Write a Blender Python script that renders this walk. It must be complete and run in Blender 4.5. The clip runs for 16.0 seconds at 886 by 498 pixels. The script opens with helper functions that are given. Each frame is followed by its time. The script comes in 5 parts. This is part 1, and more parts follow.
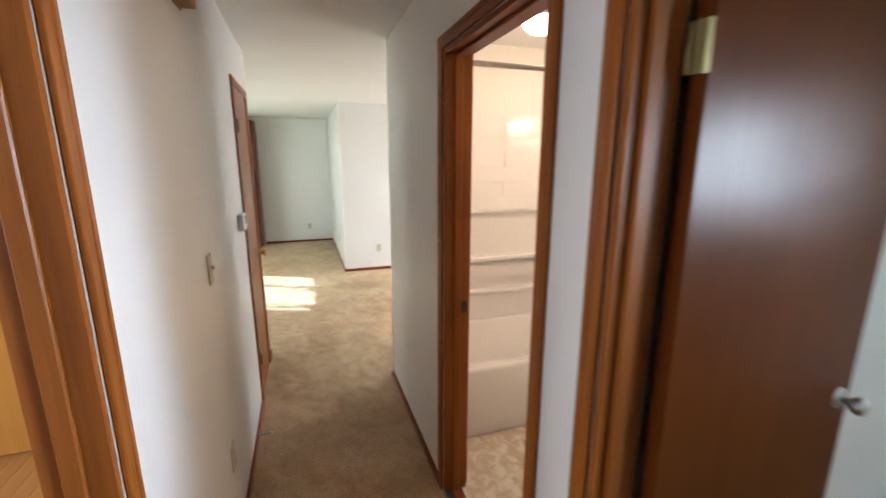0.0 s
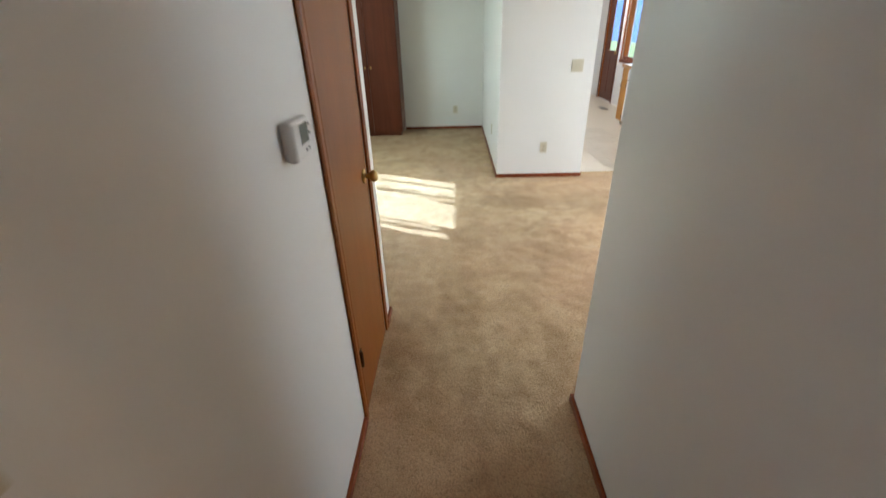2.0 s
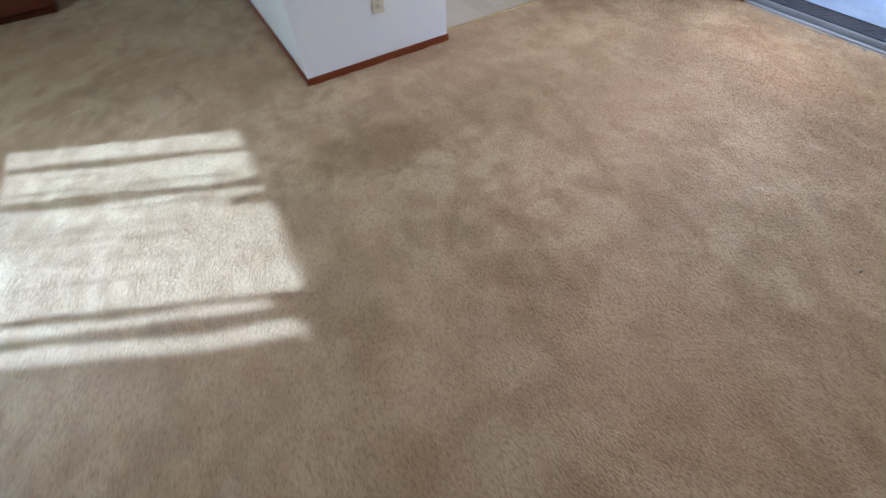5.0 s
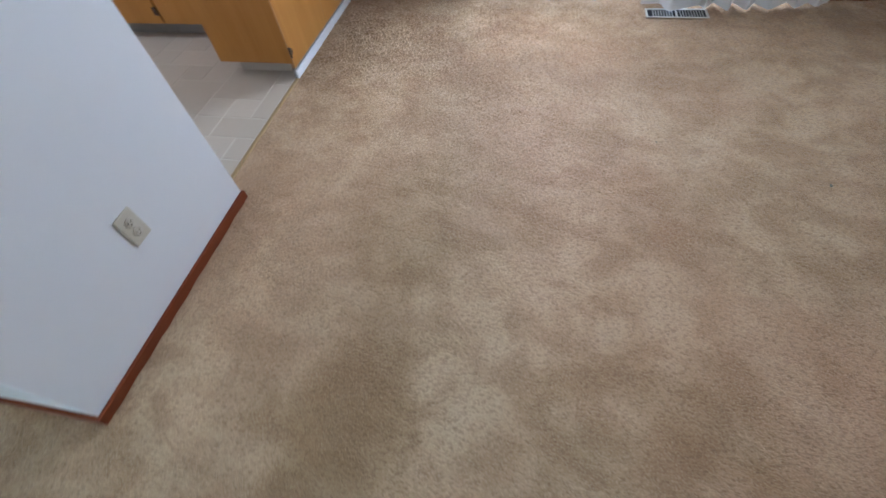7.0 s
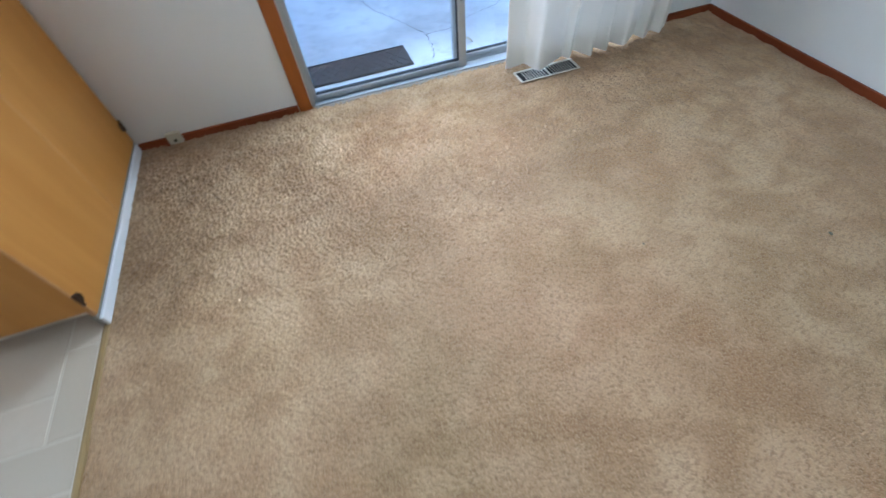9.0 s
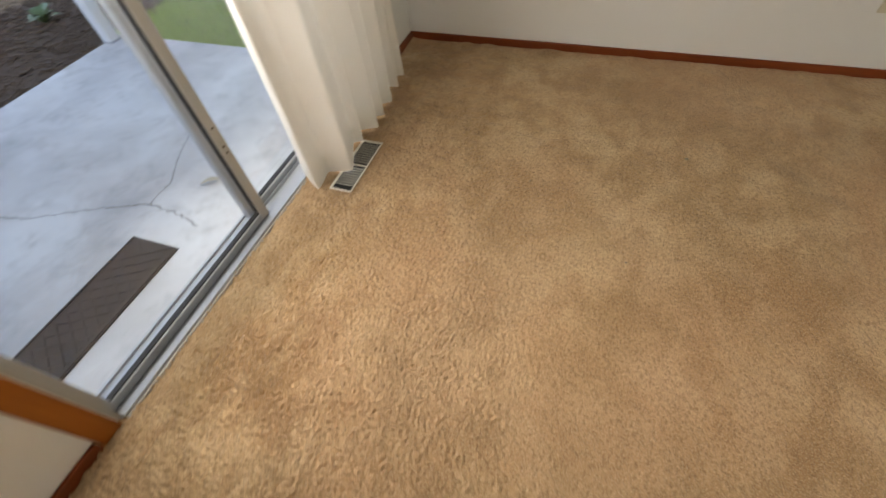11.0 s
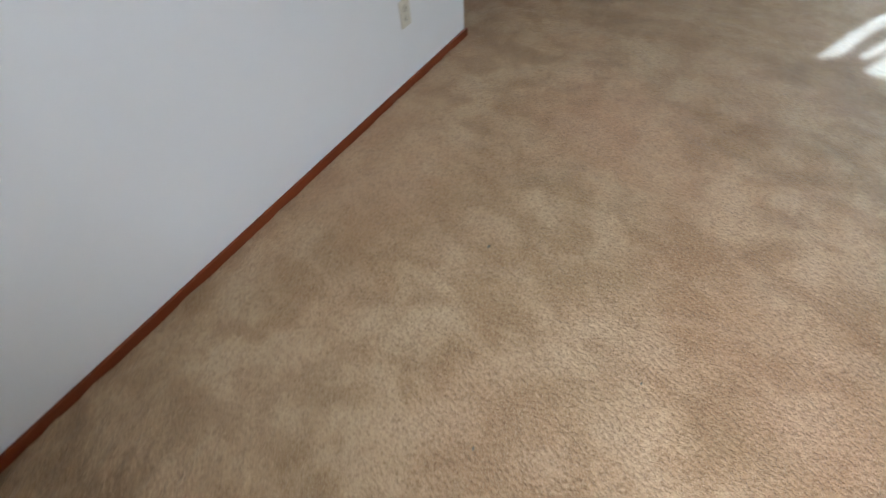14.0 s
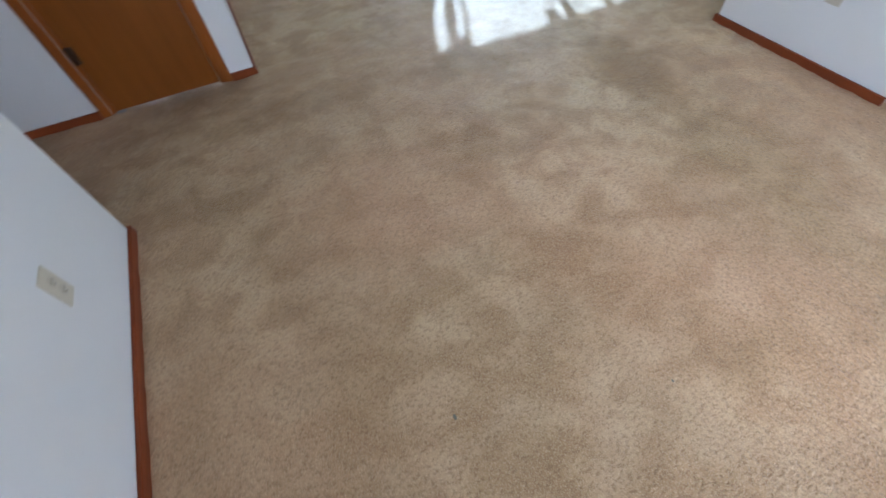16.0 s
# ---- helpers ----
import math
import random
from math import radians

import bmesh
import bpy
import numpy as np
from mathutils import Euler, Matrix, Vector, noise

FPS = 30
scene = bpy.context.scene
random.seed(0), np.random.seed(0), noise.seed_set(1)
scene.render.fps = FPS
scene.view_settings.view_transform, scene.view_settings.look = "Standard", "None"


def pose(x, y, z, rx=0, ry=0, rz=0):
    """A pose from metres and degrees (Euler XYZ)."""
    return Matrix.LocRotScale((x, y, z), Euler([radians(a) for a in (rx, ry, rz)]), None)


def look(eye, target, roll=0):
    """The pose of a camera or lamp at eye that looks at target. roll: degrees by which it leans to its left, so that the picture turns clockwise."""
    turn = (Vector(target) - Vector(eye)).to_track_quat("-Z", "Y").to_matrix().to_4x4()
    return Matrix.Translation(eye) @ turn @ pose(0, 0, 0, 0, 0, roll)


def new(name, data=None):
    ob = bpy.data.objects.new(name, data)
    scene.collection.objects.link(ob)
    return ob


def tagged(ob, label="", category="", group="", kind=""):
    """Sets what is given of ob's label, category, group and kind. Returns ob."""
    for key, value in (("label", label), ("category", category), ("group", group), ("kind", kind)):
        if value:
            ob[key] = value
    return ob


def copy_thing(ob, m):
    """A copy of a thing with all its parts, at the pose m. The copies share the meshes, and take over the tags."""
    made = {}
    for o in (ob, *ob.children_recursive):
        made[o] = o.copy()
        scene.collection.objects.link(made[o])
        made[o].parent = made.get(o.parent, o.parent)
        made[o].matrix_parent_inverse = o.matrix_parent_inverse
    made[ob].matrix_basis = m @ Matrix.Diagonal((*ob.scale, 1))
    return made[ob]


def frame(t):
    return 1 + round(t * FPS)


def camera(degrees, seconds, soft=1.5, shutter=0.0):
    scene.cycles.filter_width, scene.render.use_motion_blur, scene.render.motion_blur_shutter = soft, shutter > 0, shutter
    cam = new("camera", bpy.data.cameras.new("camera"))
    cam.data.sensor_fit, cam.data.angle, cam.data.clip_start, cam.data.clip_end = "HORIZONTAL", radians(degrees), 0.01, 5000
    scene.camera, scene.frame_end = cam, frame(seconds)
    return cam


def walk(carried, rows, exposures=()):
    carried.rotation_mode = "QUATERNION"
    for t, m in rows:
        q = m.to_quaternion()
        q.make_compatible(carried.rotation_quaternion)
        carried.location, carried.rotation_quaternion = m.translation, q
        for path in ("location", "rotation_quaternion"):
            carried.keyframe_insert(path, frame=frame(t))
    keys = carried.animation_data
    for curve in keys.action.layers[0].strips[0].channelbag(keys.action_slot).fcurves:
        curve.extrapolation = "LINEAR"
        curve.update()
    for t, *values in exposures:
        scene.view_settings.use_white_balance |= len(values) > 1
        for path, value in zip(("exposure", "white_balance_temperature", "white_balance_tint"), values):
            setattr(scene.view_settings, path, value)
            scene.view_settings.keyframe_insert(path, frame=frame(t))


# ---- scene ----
cam = camera(94.4, 16.0, shutter=0.4)
PATH = [
    (0, (0.357, -2.823, 1.604), (0.981, -0.971, 1.179), 0.1),
    (0.5, (0.427, -2.498, 1.62), (0.67, -0.564, 1.173), -0.4),
    (0.9, (0.429, -2.201, 1.595), (0.468, -0.261, 1.109), -0.9),
    (1, (0.412, -2.113, 1.591), (0.422, -0.178, 1.087), -1.0),
    (1.5, (0.378, -1.716, 1.561), (0.318, 0.161, 0.875), -1.1),
    (2, (0.404, -1.303, 1.492), (0.339, 0.456, 0.542), -1.8),
    (2.5, (0.384, -0.911, 1.393), (0.346, 0.692, 0.198), -1.8),
    (3, (0.409, -0.572, 1.317), (0.404, 0.891, -0.047), -2.2),
    (3.2, (0.43, -0.417, 1.323), (0.448, 0.984, -0.104), -2.2),
    (5.5, (0.497, 1.125, 1.23), (1.221, 2.096, -0.361), -6.9),
    (6, (0.564, 1.415, 1.2), (1.46, 2.222, -0.396), -9.3),
    (6.5, (0.622, 1.727, 1.217), (1.688, 2.269, -0.386), -7.2),
    (7, (0.76, 1.989, 1.233), (1.892, 2.313, -0.384), -7.0),
    (7.5, (0.967, 2.125, 1.231), (2.146, 2.263, -0.379), -5.1),
    (8, (1.193, 2.192, 1.213), (2.386, 2.183, -0.393), -4.1),
    (8.5, (1.433, 2.281, 1.182), (2.641, 2.123, -0.403), -4.1),
    (8.7, (1.523, 2.292, 1.182), (2.726, 2.087, -0.403), -5.1),
    (10.8, (2.472, 2.452, 1.18), (3.088, 1.363, -0.38), -7.0),
    (11, (2.549, 2.381, 1.212), (3.057, 1.27, -0.372), -7.3),
    (11.5, (2.701, 2.192, 1.221), (2.993, 1.036, -0.384), -7.8),
    (12, (2.809, 1.999, 1.236), (2.901, 0.839, -0.391), -8.2),
    (12.5, (2.907, 1.783, 1.197), (2.714, 0.621, -0.419), -6.0),
    (13, (2.924, 1.584, 1.178), (2.483, 0.499, -0.443), -6.2),
    (13.5, (2.964, 1.357, 1.238), (2.259, 0.464, -0.406), -4.3),
    (14, (2.853, 1.193, 1.219), (1.96, 0.496, -0.429), -6.4),
    (14.5, (2.734, 1.051, 1.23), (1.695, 0.616, -0.423), -6.6),
    (15, (2.636, 0.88, 1.184), (1.478, 0.745, -0.441), -5.7),
    (15.5, (2.502, 0.764, 1.216), (1.361, 0.932, -0.418), -5.3),
    (16, (2.374, 0.709, 1.217), (1.293, 1.157, -0.404), -4.8),
]
walk(cam, [(t, look(eye, target, roll)) for t, eye, target, roll in PATH],
     exposures=[(0.0, 3.16, 6800, 14), (0.6, 3.18, 6600, 13), (1.2, 2.92, 6550, 12), (2.2, 2.82, 6450, 10), (3.2, 2.66, 6000, 7), (5.5, 2.05, 5500, 19),
                (6.8, 2.08, 5380, 17), (8.7, 2.24, 5150, 8), (10.8, 1.84, 8000, 15), (11.8, 1.76, 7800, 12), (12.5, 1.70, 8100, 14), (13.0, 1.74, 8200, 15),
                (13.5, 2.02, 6200, 10), (14.0, 2.2, 5800, 13), (16.0, 2.22, 5400, 14)])

# ---------------------------------------------------------------- world and lights
SUN_EL, SUN_AZ = radians(35), math.atan2(-0.91, 0.41)
world = bpy.data.worlds.new("sky")
scene.world = world
world.use_nodes = True
wn = world.node_tree.nodes
sky = wn.new("ShaderNodeTexSky")
sky.sky_type = "NISHITA"
sky.sun_disc = False
sky.sun_elevation = SUN_EL
sky.sun_rotation = SUN_AZ
wn["Background"].inputs["Strength"].default_value = 0.15
world.node_tree.links.new(sky.outputs["Color"], wn["Background"].inputs["Color"])

sun_data = bpy.data.lights.new("sun", "SUN")
sun_data.energy, sun_data.angle, sun_data.color = 2.4, radians(0.8), (0.54, 0.79, 1.0)
sun = new("sun", sun_data)
sun.matrix_world = look((-9.1, 4.1, 7.0), (0, 0, 0))


def area_lamp(name, eye, target, w, h, energy, color, spread=180):
    data = bpy.data.lights.new(name, "AREA")
    data.shape, data.size, data.size_y, data.energy, data.color = "RECTANGLE", w, h, energy, color
    data.spread = radians(spread)
    ob = new(name, data)
    ob.matrix_world = look(eye, target)
    return ob


# added lamps for daylight from unseen bedroom windows; the west wall has no opening
# narrow beam, aimed through the doorway to brighten the left hall wall
area_lamp("window_fill_east", (3.62, -3.92, 1.55), (0, -2.6, 1.3), 0.9, 0.66, 1.9, (0.62, 0.80, 1.0), 42)
area_lamp("bedroom_fill_west", (-3.15, -2.2, 1.5), (0, -2.2, 1.2), 1.3, 1.1, 9, (0.70, 0.84, 1.0))
# sky light standing in the upper half of the patio door and in the front window
area_lamp("window_light_patio", (3.79, 1.50, 1.40), (2.7, 1.48, 0.70), 1.72, 1.20, 13.5, (0.86, 0.95, 1.0), 165)
area_lamp("window_light_front", (-2.27, 3.44, 1.6), (0.5, 3.2, 0.9), 1.35, 0.85, 6.5, (0.76, 1.0, 0.95))
for _x, _y in ((2.55, 5.0), (3.10, 7.5)):
    area_lamp("kitchen_panel_light", (_x, _y, 2.30), (_x, _y, 0), 0.55, 1.15, 1.4, (0.97, 0.98, 1.0))
# bathroom ceiling lamp
bulb = bpy.data.lights.new("bath_bulb", "POINT")
bulb.energy, bulb.color, bulb.shadow_soft_size = 0.03, (1.0, 0.82, 0.70), 0.07
new("bath_bulb", bulb).location = (1.63, -0.72, 2.22)
for _y in (-1.52, -1.35, -1.18):
    bulb2 = bpy.data.lights.new("vanity_bulb", "POINT")
    bulb2.energy, bulb2.color, bulb2.shadow_soft_size = 0.86, (1.0, 0.82, 0.67), 0.03
    new("vanity_bulb", bulb2).location = (2.45, _y, 1.93)


# ---------------------------------------------------------------- materials
def mat(name, color, rough=0.6, metal=0.0, spec=0.5):
    m = bpy.data.materials.new(name)
    m.use_nodes = True
    b = m.node_tree.nodes["Principled BSDF"]
    b.inputs["Base Color"].default_value = (*color, 1)
    b.inputs["Roughness"].default_value = rough
    b.inputs["Metallic"].default_value = metal
    b.inputs["Specular IOR Level"].default_value = spec
    return m


def nodes(m):
    return m.node_tree.nodes, m.node_tree.links, m.node_tree.nodes["Principled BSDF"]


def coords(m, scale=(1, 1, 1), rot=(0, 0, 0), kind="Object"):
    n, l, b = nodes(m)
    tc, mp = n.new("ShaderNodeTexCoord"), n.new("ShaderNodeMapping")
    mp.inputs["Scale"].default_value = scale
    mp.inputs["Rotation"].default_value = rot
    l.new(tc.outputs[kind], mp.inputs["Vector"])
    return mp.outputs["Vector"]


def noise_tex(m, vec, scale, detail=4, rough=0.55, dist=0.0):
    n, l, b = nodes(m)
    t = n.new("ShaderNodeTexNoise")
    t.inputs["Scale"].default_value, t.inputs["Detail"].default_value = scale, detail
    t.inputs["Roughness"].default_value, t.inputs["Distortion"].default_value = rough, dist
    l.new(vec, t.inputs["Vector"])
    return t.outputs["Fac"]


def ramp(m, fac, stops):
    n, l, b = nodes(m)
    r = n.new("ShaderNodeValToRGB")
    e = r.color_ramp.elements
    while len(e) < len(stops):
        e.new(0.5)
    for el, (p, c) in zip(e, stops):
        el.position, el.color = p, (*c, 1) if len(c) == 3 else c
    l.new(fac, r.inputs["Fac"])
    return r.outputs["Color"]


def mixc(m, fac, a, b2, mode="MIX"):
    n, l, b = nodes(m)
    x = n.new("ShaderNodeMix")
    x.data_type, x.blend_type = "RGBA", mode
    for sock, v in ((x.inputs["Factor"], fac), (x.inputs[6], a), (x.inputs[7], b2)):
        if isinstance(v, (int, float)):
            sock.default_value = v
        elif isinstance(v, tuple):
            sock.default_value = (*v, 1)
        else:
            l.new(v, sock)
    return x.outputs[2]


def set_color(m, c):
    n, l, b = nodes(m)
    l.new(c, b.inputs["Base Color"])


def bump(m, fac, strength, dist):
    n, l, b = nodes(m)
    k = n.new("ShaderNodeBump")
    k.inputs["Strength"].default_value, k.inputs["Distance"].default_value = strength, dist
    l.new(fac, k.inputs["Height"])
    old = b.inputs["Normal"].links
    if old:
        l.new(old[0].from_socket, k.inputs["Normal"])
    l.new(k.outputs["Normal"], b.inputs["Normal"])


def rough_var(m, fac, lo, hi):
    n, l, b = nodes(m)
    r = n.new("ShaderNodeMapRange")
    r.inputs["To Min"].default_value, r.inputs["To Max"].default_value = lo, hi
    l.new(fac, r.inputs["Value"])
    l.new(r.outputs["Result"], b.inputs["Roughness"])


def wood(name, dark, light, axis, rough=0.38, scale=1.0):
    """Stained veneer with the grain along one axis (0 x, 1 y, 2 z)."""
    m = mat(name, light, rough)
    s = [14 * scale, 14 * scale, 14 * scale]
    s[axis] = 0.9 * scale
    v = coords(m, tuple(s))
    g = noise_tex(m, v, 1.6, 6, 0.6, 0.12)
    f = noise_tex(m, coords(m, tuple(q * 6 for q in s)), 2.0, 3, 0.7)
    big = noise_tex(m, coords(m), 1.3, 2)
    c = ramp(m, g, [(0.30, dark), (0.72, light)])
    c = mixc(m, ramp(m, f, [(0.35, (0, 0, 0)), (0.75, (0.35, 0.35, 0.35))]), c, dark)
    c = mixc(m, ramp(m, big, [(0.3, (0, 0, 0)), (0.8, (0.4, 0.4, 0.4))]), c, tuple(min(1, q * 1.25) for q in light))
    set_color(m, c)
    rough_var(m, big, rough - 0.07, rough + 0.10)
    bump(m, f, 0.10, 0.002)
    nodes(m)[2].inputs["Specular IOR Level"].default_value = 0.22
    return m


def painted(name, color, rough=0.75):
    m = mat(name, color, rough, 0, 0.5)
    v = coords(m)
    big = noise_tex(m, v, 0.9, 4)
    set_color(m, mixc(m, ramp(m, big, [(0.35, (0, 0, 0)), (0.75, (1, 1, 1))]), color, tuple(q * 0.955 for q in color)))
    bump(m, noise_tex(m, v, 190, 2), 0.10, 0.002)
    bump(m, noise_tex(m, v, 26, 2), 0.06, 0.004)
    return m


M_WALL = painted("wall_paint", (0.735, 0.715, 0.69), 0.42)
M_CEIL = painted("ceiling_paint", (0.80, 0.79, 0.76), 0.9)

# cut-pile carpet: tufts, brushed patches, a few soil marks
M_CARPET = mat("carpet_pile", (0.40, 0.30, 0.19), 0.58, 0, 0.25)
_v = coords(M_CARPET)
_fine = noise_tex(M_CARPET, _v, 260, 2, 0.6)
_tuft = noise_tex(M_CARPET, coords(M_CARPET, (1, 0.55, 1), (0, 0, 0.5)), 135, 3, 0.6, 0.6)
_patch = noise_tex(M_CARPET, coords(M_CARPET, (1, 1.6, 1), (0, 0, 0.7)), 1.9, 5, 0.52, 0.5)
_patch2 = noise_tex(M_CARPET, coords(M_CARPET, (1.5, 1, 1), (0, 0, -0.4)), 5.2, 5, 0.55, 0.4)
_drift = noise_tex(M_CARPET, _v, 0.8, 3, 0.5)
_c = ramp(M_CARPET, _patch, [(0.385, (0.35, 0.247, 0.148)), (0.50, (0.450, 0.340, 0.225)), (0.615, (0.535, 0.425, 0.305))])
_c = mixc(M_CARPET, ramp(M_CARPET, _patch2, [(0.38, (0.66, 0.66, 0.66)), (0.51, (0, 0, 0))]), _c, (0.315, 0.213, 0.125))
_c = mixc(M_CARPET, ramp(M_CARPET, _patch2, [(0.49, (0, 0, 0)), (0.64, (0.50, 0.50, 0.50))]), _c, (0.56, 0.455, 0.345))
_c = mixc(M_CARPET, ramp(M_CARPET, _drift, [(0.40, (0, 0, 0)), (0.62, (0.65, 0.65, 0.65))]), _c, (0.470, 0.318, 0.218))
# shade in the tuft gaps and light on the tips put into the colour
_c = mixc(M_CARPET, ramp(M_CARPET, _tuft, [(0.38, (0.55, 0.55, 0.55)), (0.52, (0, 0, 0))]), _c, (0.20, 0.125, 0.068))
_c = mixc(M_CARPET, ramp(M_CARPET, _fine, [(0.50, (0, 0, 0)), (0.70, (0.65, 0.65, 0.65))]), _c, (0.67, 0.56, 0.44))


def wear_and_light_patches(m, vec, spots):
    """Soft ellipses (x, y, half length, half width, turn, strength) on the floor, the strongest one wins."""
    n, l, b = nodes(m)
    total = None
    for x, y, rx, ry, turn, amount in spots:
        mp, ln, mr = n.new("ShaderNodeMapping"), n.new("ShaderNodeVectorMath"), n.new("ShaderNodeMapRange")
        mp.vector_type = "TEXTURE"
        mp.inputs["Location"].default_value = (x, y, 0)
        mp.inputs["Rotation"].default_value = (0, 0, radians(turn))
        mp.inputs["Scale"].default_value = (rx, ry, 50)
        ln.operation = "LENGTH"
        mr.interpolation_type = "SMOOTHSTEP"
        for k, q in (("From Min", 0.45), ("From Max", 1.35), ("To Min", amount), ("To Max", 0.0)):
            mr.inputs[k].default_value = q
        l.new(vec, mp.inputs["Vector"])
        l.new(mp.outputs["Vector"], ln.inputs[0])
        l.new(ln.outputs["Value"], mr.inputs["Value"])
        if total is None:
            total = mr.outputs["Result"]
        else:
            mx = n.new("ShaderNodeMath")
            mx.operation = "MAXIMUM"
            l.new(total, mx.inputs[0])
            l.new(mr.outputs["Result"], mx.inputs[1])
            total = mx.outputs["Value"]
    return total


# wandering edges for the worn lanes
_n, _l, _b = nodes(M_CARPET)
_wob = _n.new("ShaderNodeTexNoise")
_wob.inputs["Scale"].default_value, _wob.inputs["Detail"].default_value = 3.2, 5
_l.new(_v, _wob.inputs["Vector"])
_sub, _mul = _n.new("ShaderNodeVectorMath"), _n.new("ShaderNodeVectorMath")
_sub.operation, _mul.operation = "SUBTRACT", "MULTIPLY_ADD"
_sub.inputs[1].default_value = (0.5, 0.5, 0.5)
_mul.inputs[1].default_value = (0.55, 0.55, 0.0)
_l.new(_wob.outputs["Color"], _sub.inputs[0])
_l.new(_sub.outputs["Vector"], _mul.inputs[0])
_l.new(_v, _mul.inputs[2])
_warp = _mul.outputs["Vector"]
# trodden olive lanes from the hall mouth past the front window to the kitchen
# first spot is a dent in the pile, its shade put in as colour
_lane_and_dent = wear_and_light_patches(M_CARPET, _warp, ((0.20, 3.48, 0.34, 0.018, 88, 0.6), (0.42, 0.75, 0.66, 0.14, 88, 0.48), (0.52, 1.75, 0.50, 0.13, 84, 0.45), (0.95, 2.42, 0.55, 0.18, -4, 0.75), (1.80, 2.34, 0.55, 0.18, -6, 0.50),
                                       (0.12, 0.42, 0.32, 0.10, 82, 0.50), (1.15, 1.45, 0.36, 0.08, 68, 0.45), (0.82, 2.50, 0.26, 0.10, 50, 0.5), (-0.6, 3.6, 0.8, 0.35, 20, 0.35),
                                       (2.35, 1.75, 0.22, 0.09, 40, 0.35), (1.72, 0.62, 0.40, 0.16, 20, 0.35)))
_c = mixc(M_CARPET, _lane_and_dent, _c, mixc(M_CARPET, 1.0, _c, (0.68, 0.625, 0.51), "MULTIPLY"))
# rosy middle of the room; window sheen painted beside patio door and peninsula
_rosy = wear_and_light_patches(M_CARPET, _warp, ((1.65, 1.62, 0.75, 0.45, 20, 0.75), (1.25, 1.05, 0.6, 0.3, 60, 0.55), (3.28, 2.05, 0.22, 0.30, 0, 0.5)))
_c = mixc(M_CARPET, _rosy, _c, mixc(M_CARPET, 1.0, _c, (1.05, 0.965, 0.95), "MULTIPLY"))
# pale sheen of the daylight put into the pile colour
_pale_light = wear_and_light_patches(M_CARPET, _warp, ((3.22, 1.95, 0.75, 0.30, 82, 1.0), (2.75, 2.78, 0.75, 0.22, 0, 0.55), (1.30, 2.90, 0.55, 0.10, 0, 0.55), (2.55, 1.85, 0.45, 0.16, 60, 0.4)))
_c = mixc(M_CARPET, _pale_light, _c, mixc(M_CARPET, 1.0, _c, (1.24, 1.25, 1.27), "MULTIPLY"))
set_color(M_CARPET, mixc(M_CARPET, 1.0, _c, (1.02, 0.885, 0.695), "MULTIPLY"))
nodes(M_CARPET)[2].inputs["Sheen Weight"].default_value = 0.12
nodes(M_CARPET)[2].inputs["Sheen Roughness"].default_value = 0.45
bump(M_CARPET, _tuft, 0.85, 0.008)
bump(M_CARPET, _fine, 0.4, 0.004)

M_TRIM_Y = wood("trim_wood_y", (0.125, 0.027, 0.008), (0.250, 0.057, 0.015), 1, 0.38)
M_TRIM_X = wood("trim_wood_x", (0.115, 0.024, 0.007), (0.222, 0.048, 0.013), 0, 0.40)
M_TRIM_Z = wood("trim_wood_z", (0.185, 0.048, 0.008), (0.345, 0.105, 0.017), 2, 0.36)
M_DOOR = wood("door_veneer", (0.175, 0.050, 0.006), (0.235, 0.071, 0.010), 2, 0.36, 0.8)
nodes(M_DOOR)[2].inputs["Specular IOR Level"].default_value = 0.24
M_DOOR_RED = wood("red_door_veneer", (0.090, 0.020, 0.0035), (0.122, 0.030, 0.005), 2, 0.29, 0.8)
nodes(M_DOOR_RED)[2].inputs["Specular IOR Level"].default_value = 0.07
M_CLOSET = wood("dark_cabinet_wood", (0.070, 0.017, 0.008), (0.120, 0.030, 0.013), 2, 0.34, 0.8)
M_CAB = wood("cabinet_veneer", (0.43, 0.185, 0.036), (0.53, 0.245, 0.056), 2, 0.42, 0.7)
M_CAB_EDGE = wood("cabinet_edge_wood", (0.38, 0.19, 0.07), (0.58, 0.33, 0.15), 2, 0.45)
M_HARDWOOD = wood("oak_floor", (0.38, 0.165, 0.05), (0.56, 0.27, 0.09), 1, 0.30)
M_CHIME = wood("chime_wood", (0.30, 0.17, 0.08), (0.42, 0.27, 0.14), 1, 0.5)

M_BRASS = mat("aged_brass", (0.48, 0.31, 0.11), 0.28, 1)
M_BRASS_DULL = mat("tarnished_brass", (0.26, 0.20, 0.085), 0.5, 0.8)
M_BRONZE = mat("dark_bronze", (0.075, 0.042, 0.026), 0.45, 0.7)
M_NICKEL = mat("brushed_nickel", (0.42, 0.40, 0.37), 0.32, 1)
M_ALU = mat("mill_aluminium", (0.38, 0.40, 0.425), 0.42, 0.5)
M_ALU_WHITE = mat("painted_aluminium", (0.42, 0.395, 0.365), 0.5)
M_RUBBER = mat("black_gasket_and_gap", (0.02, 0.02, 0.022), 0.7)
for _m, _s in ((M_BRASS, 60), (M_NICKEL, 80), (M_ALU, 40), (M_BRONZE, 70)):
    rough_var(_m, noise_tex(_m, coords(_m), _s, 3), 0.24, 0.48)

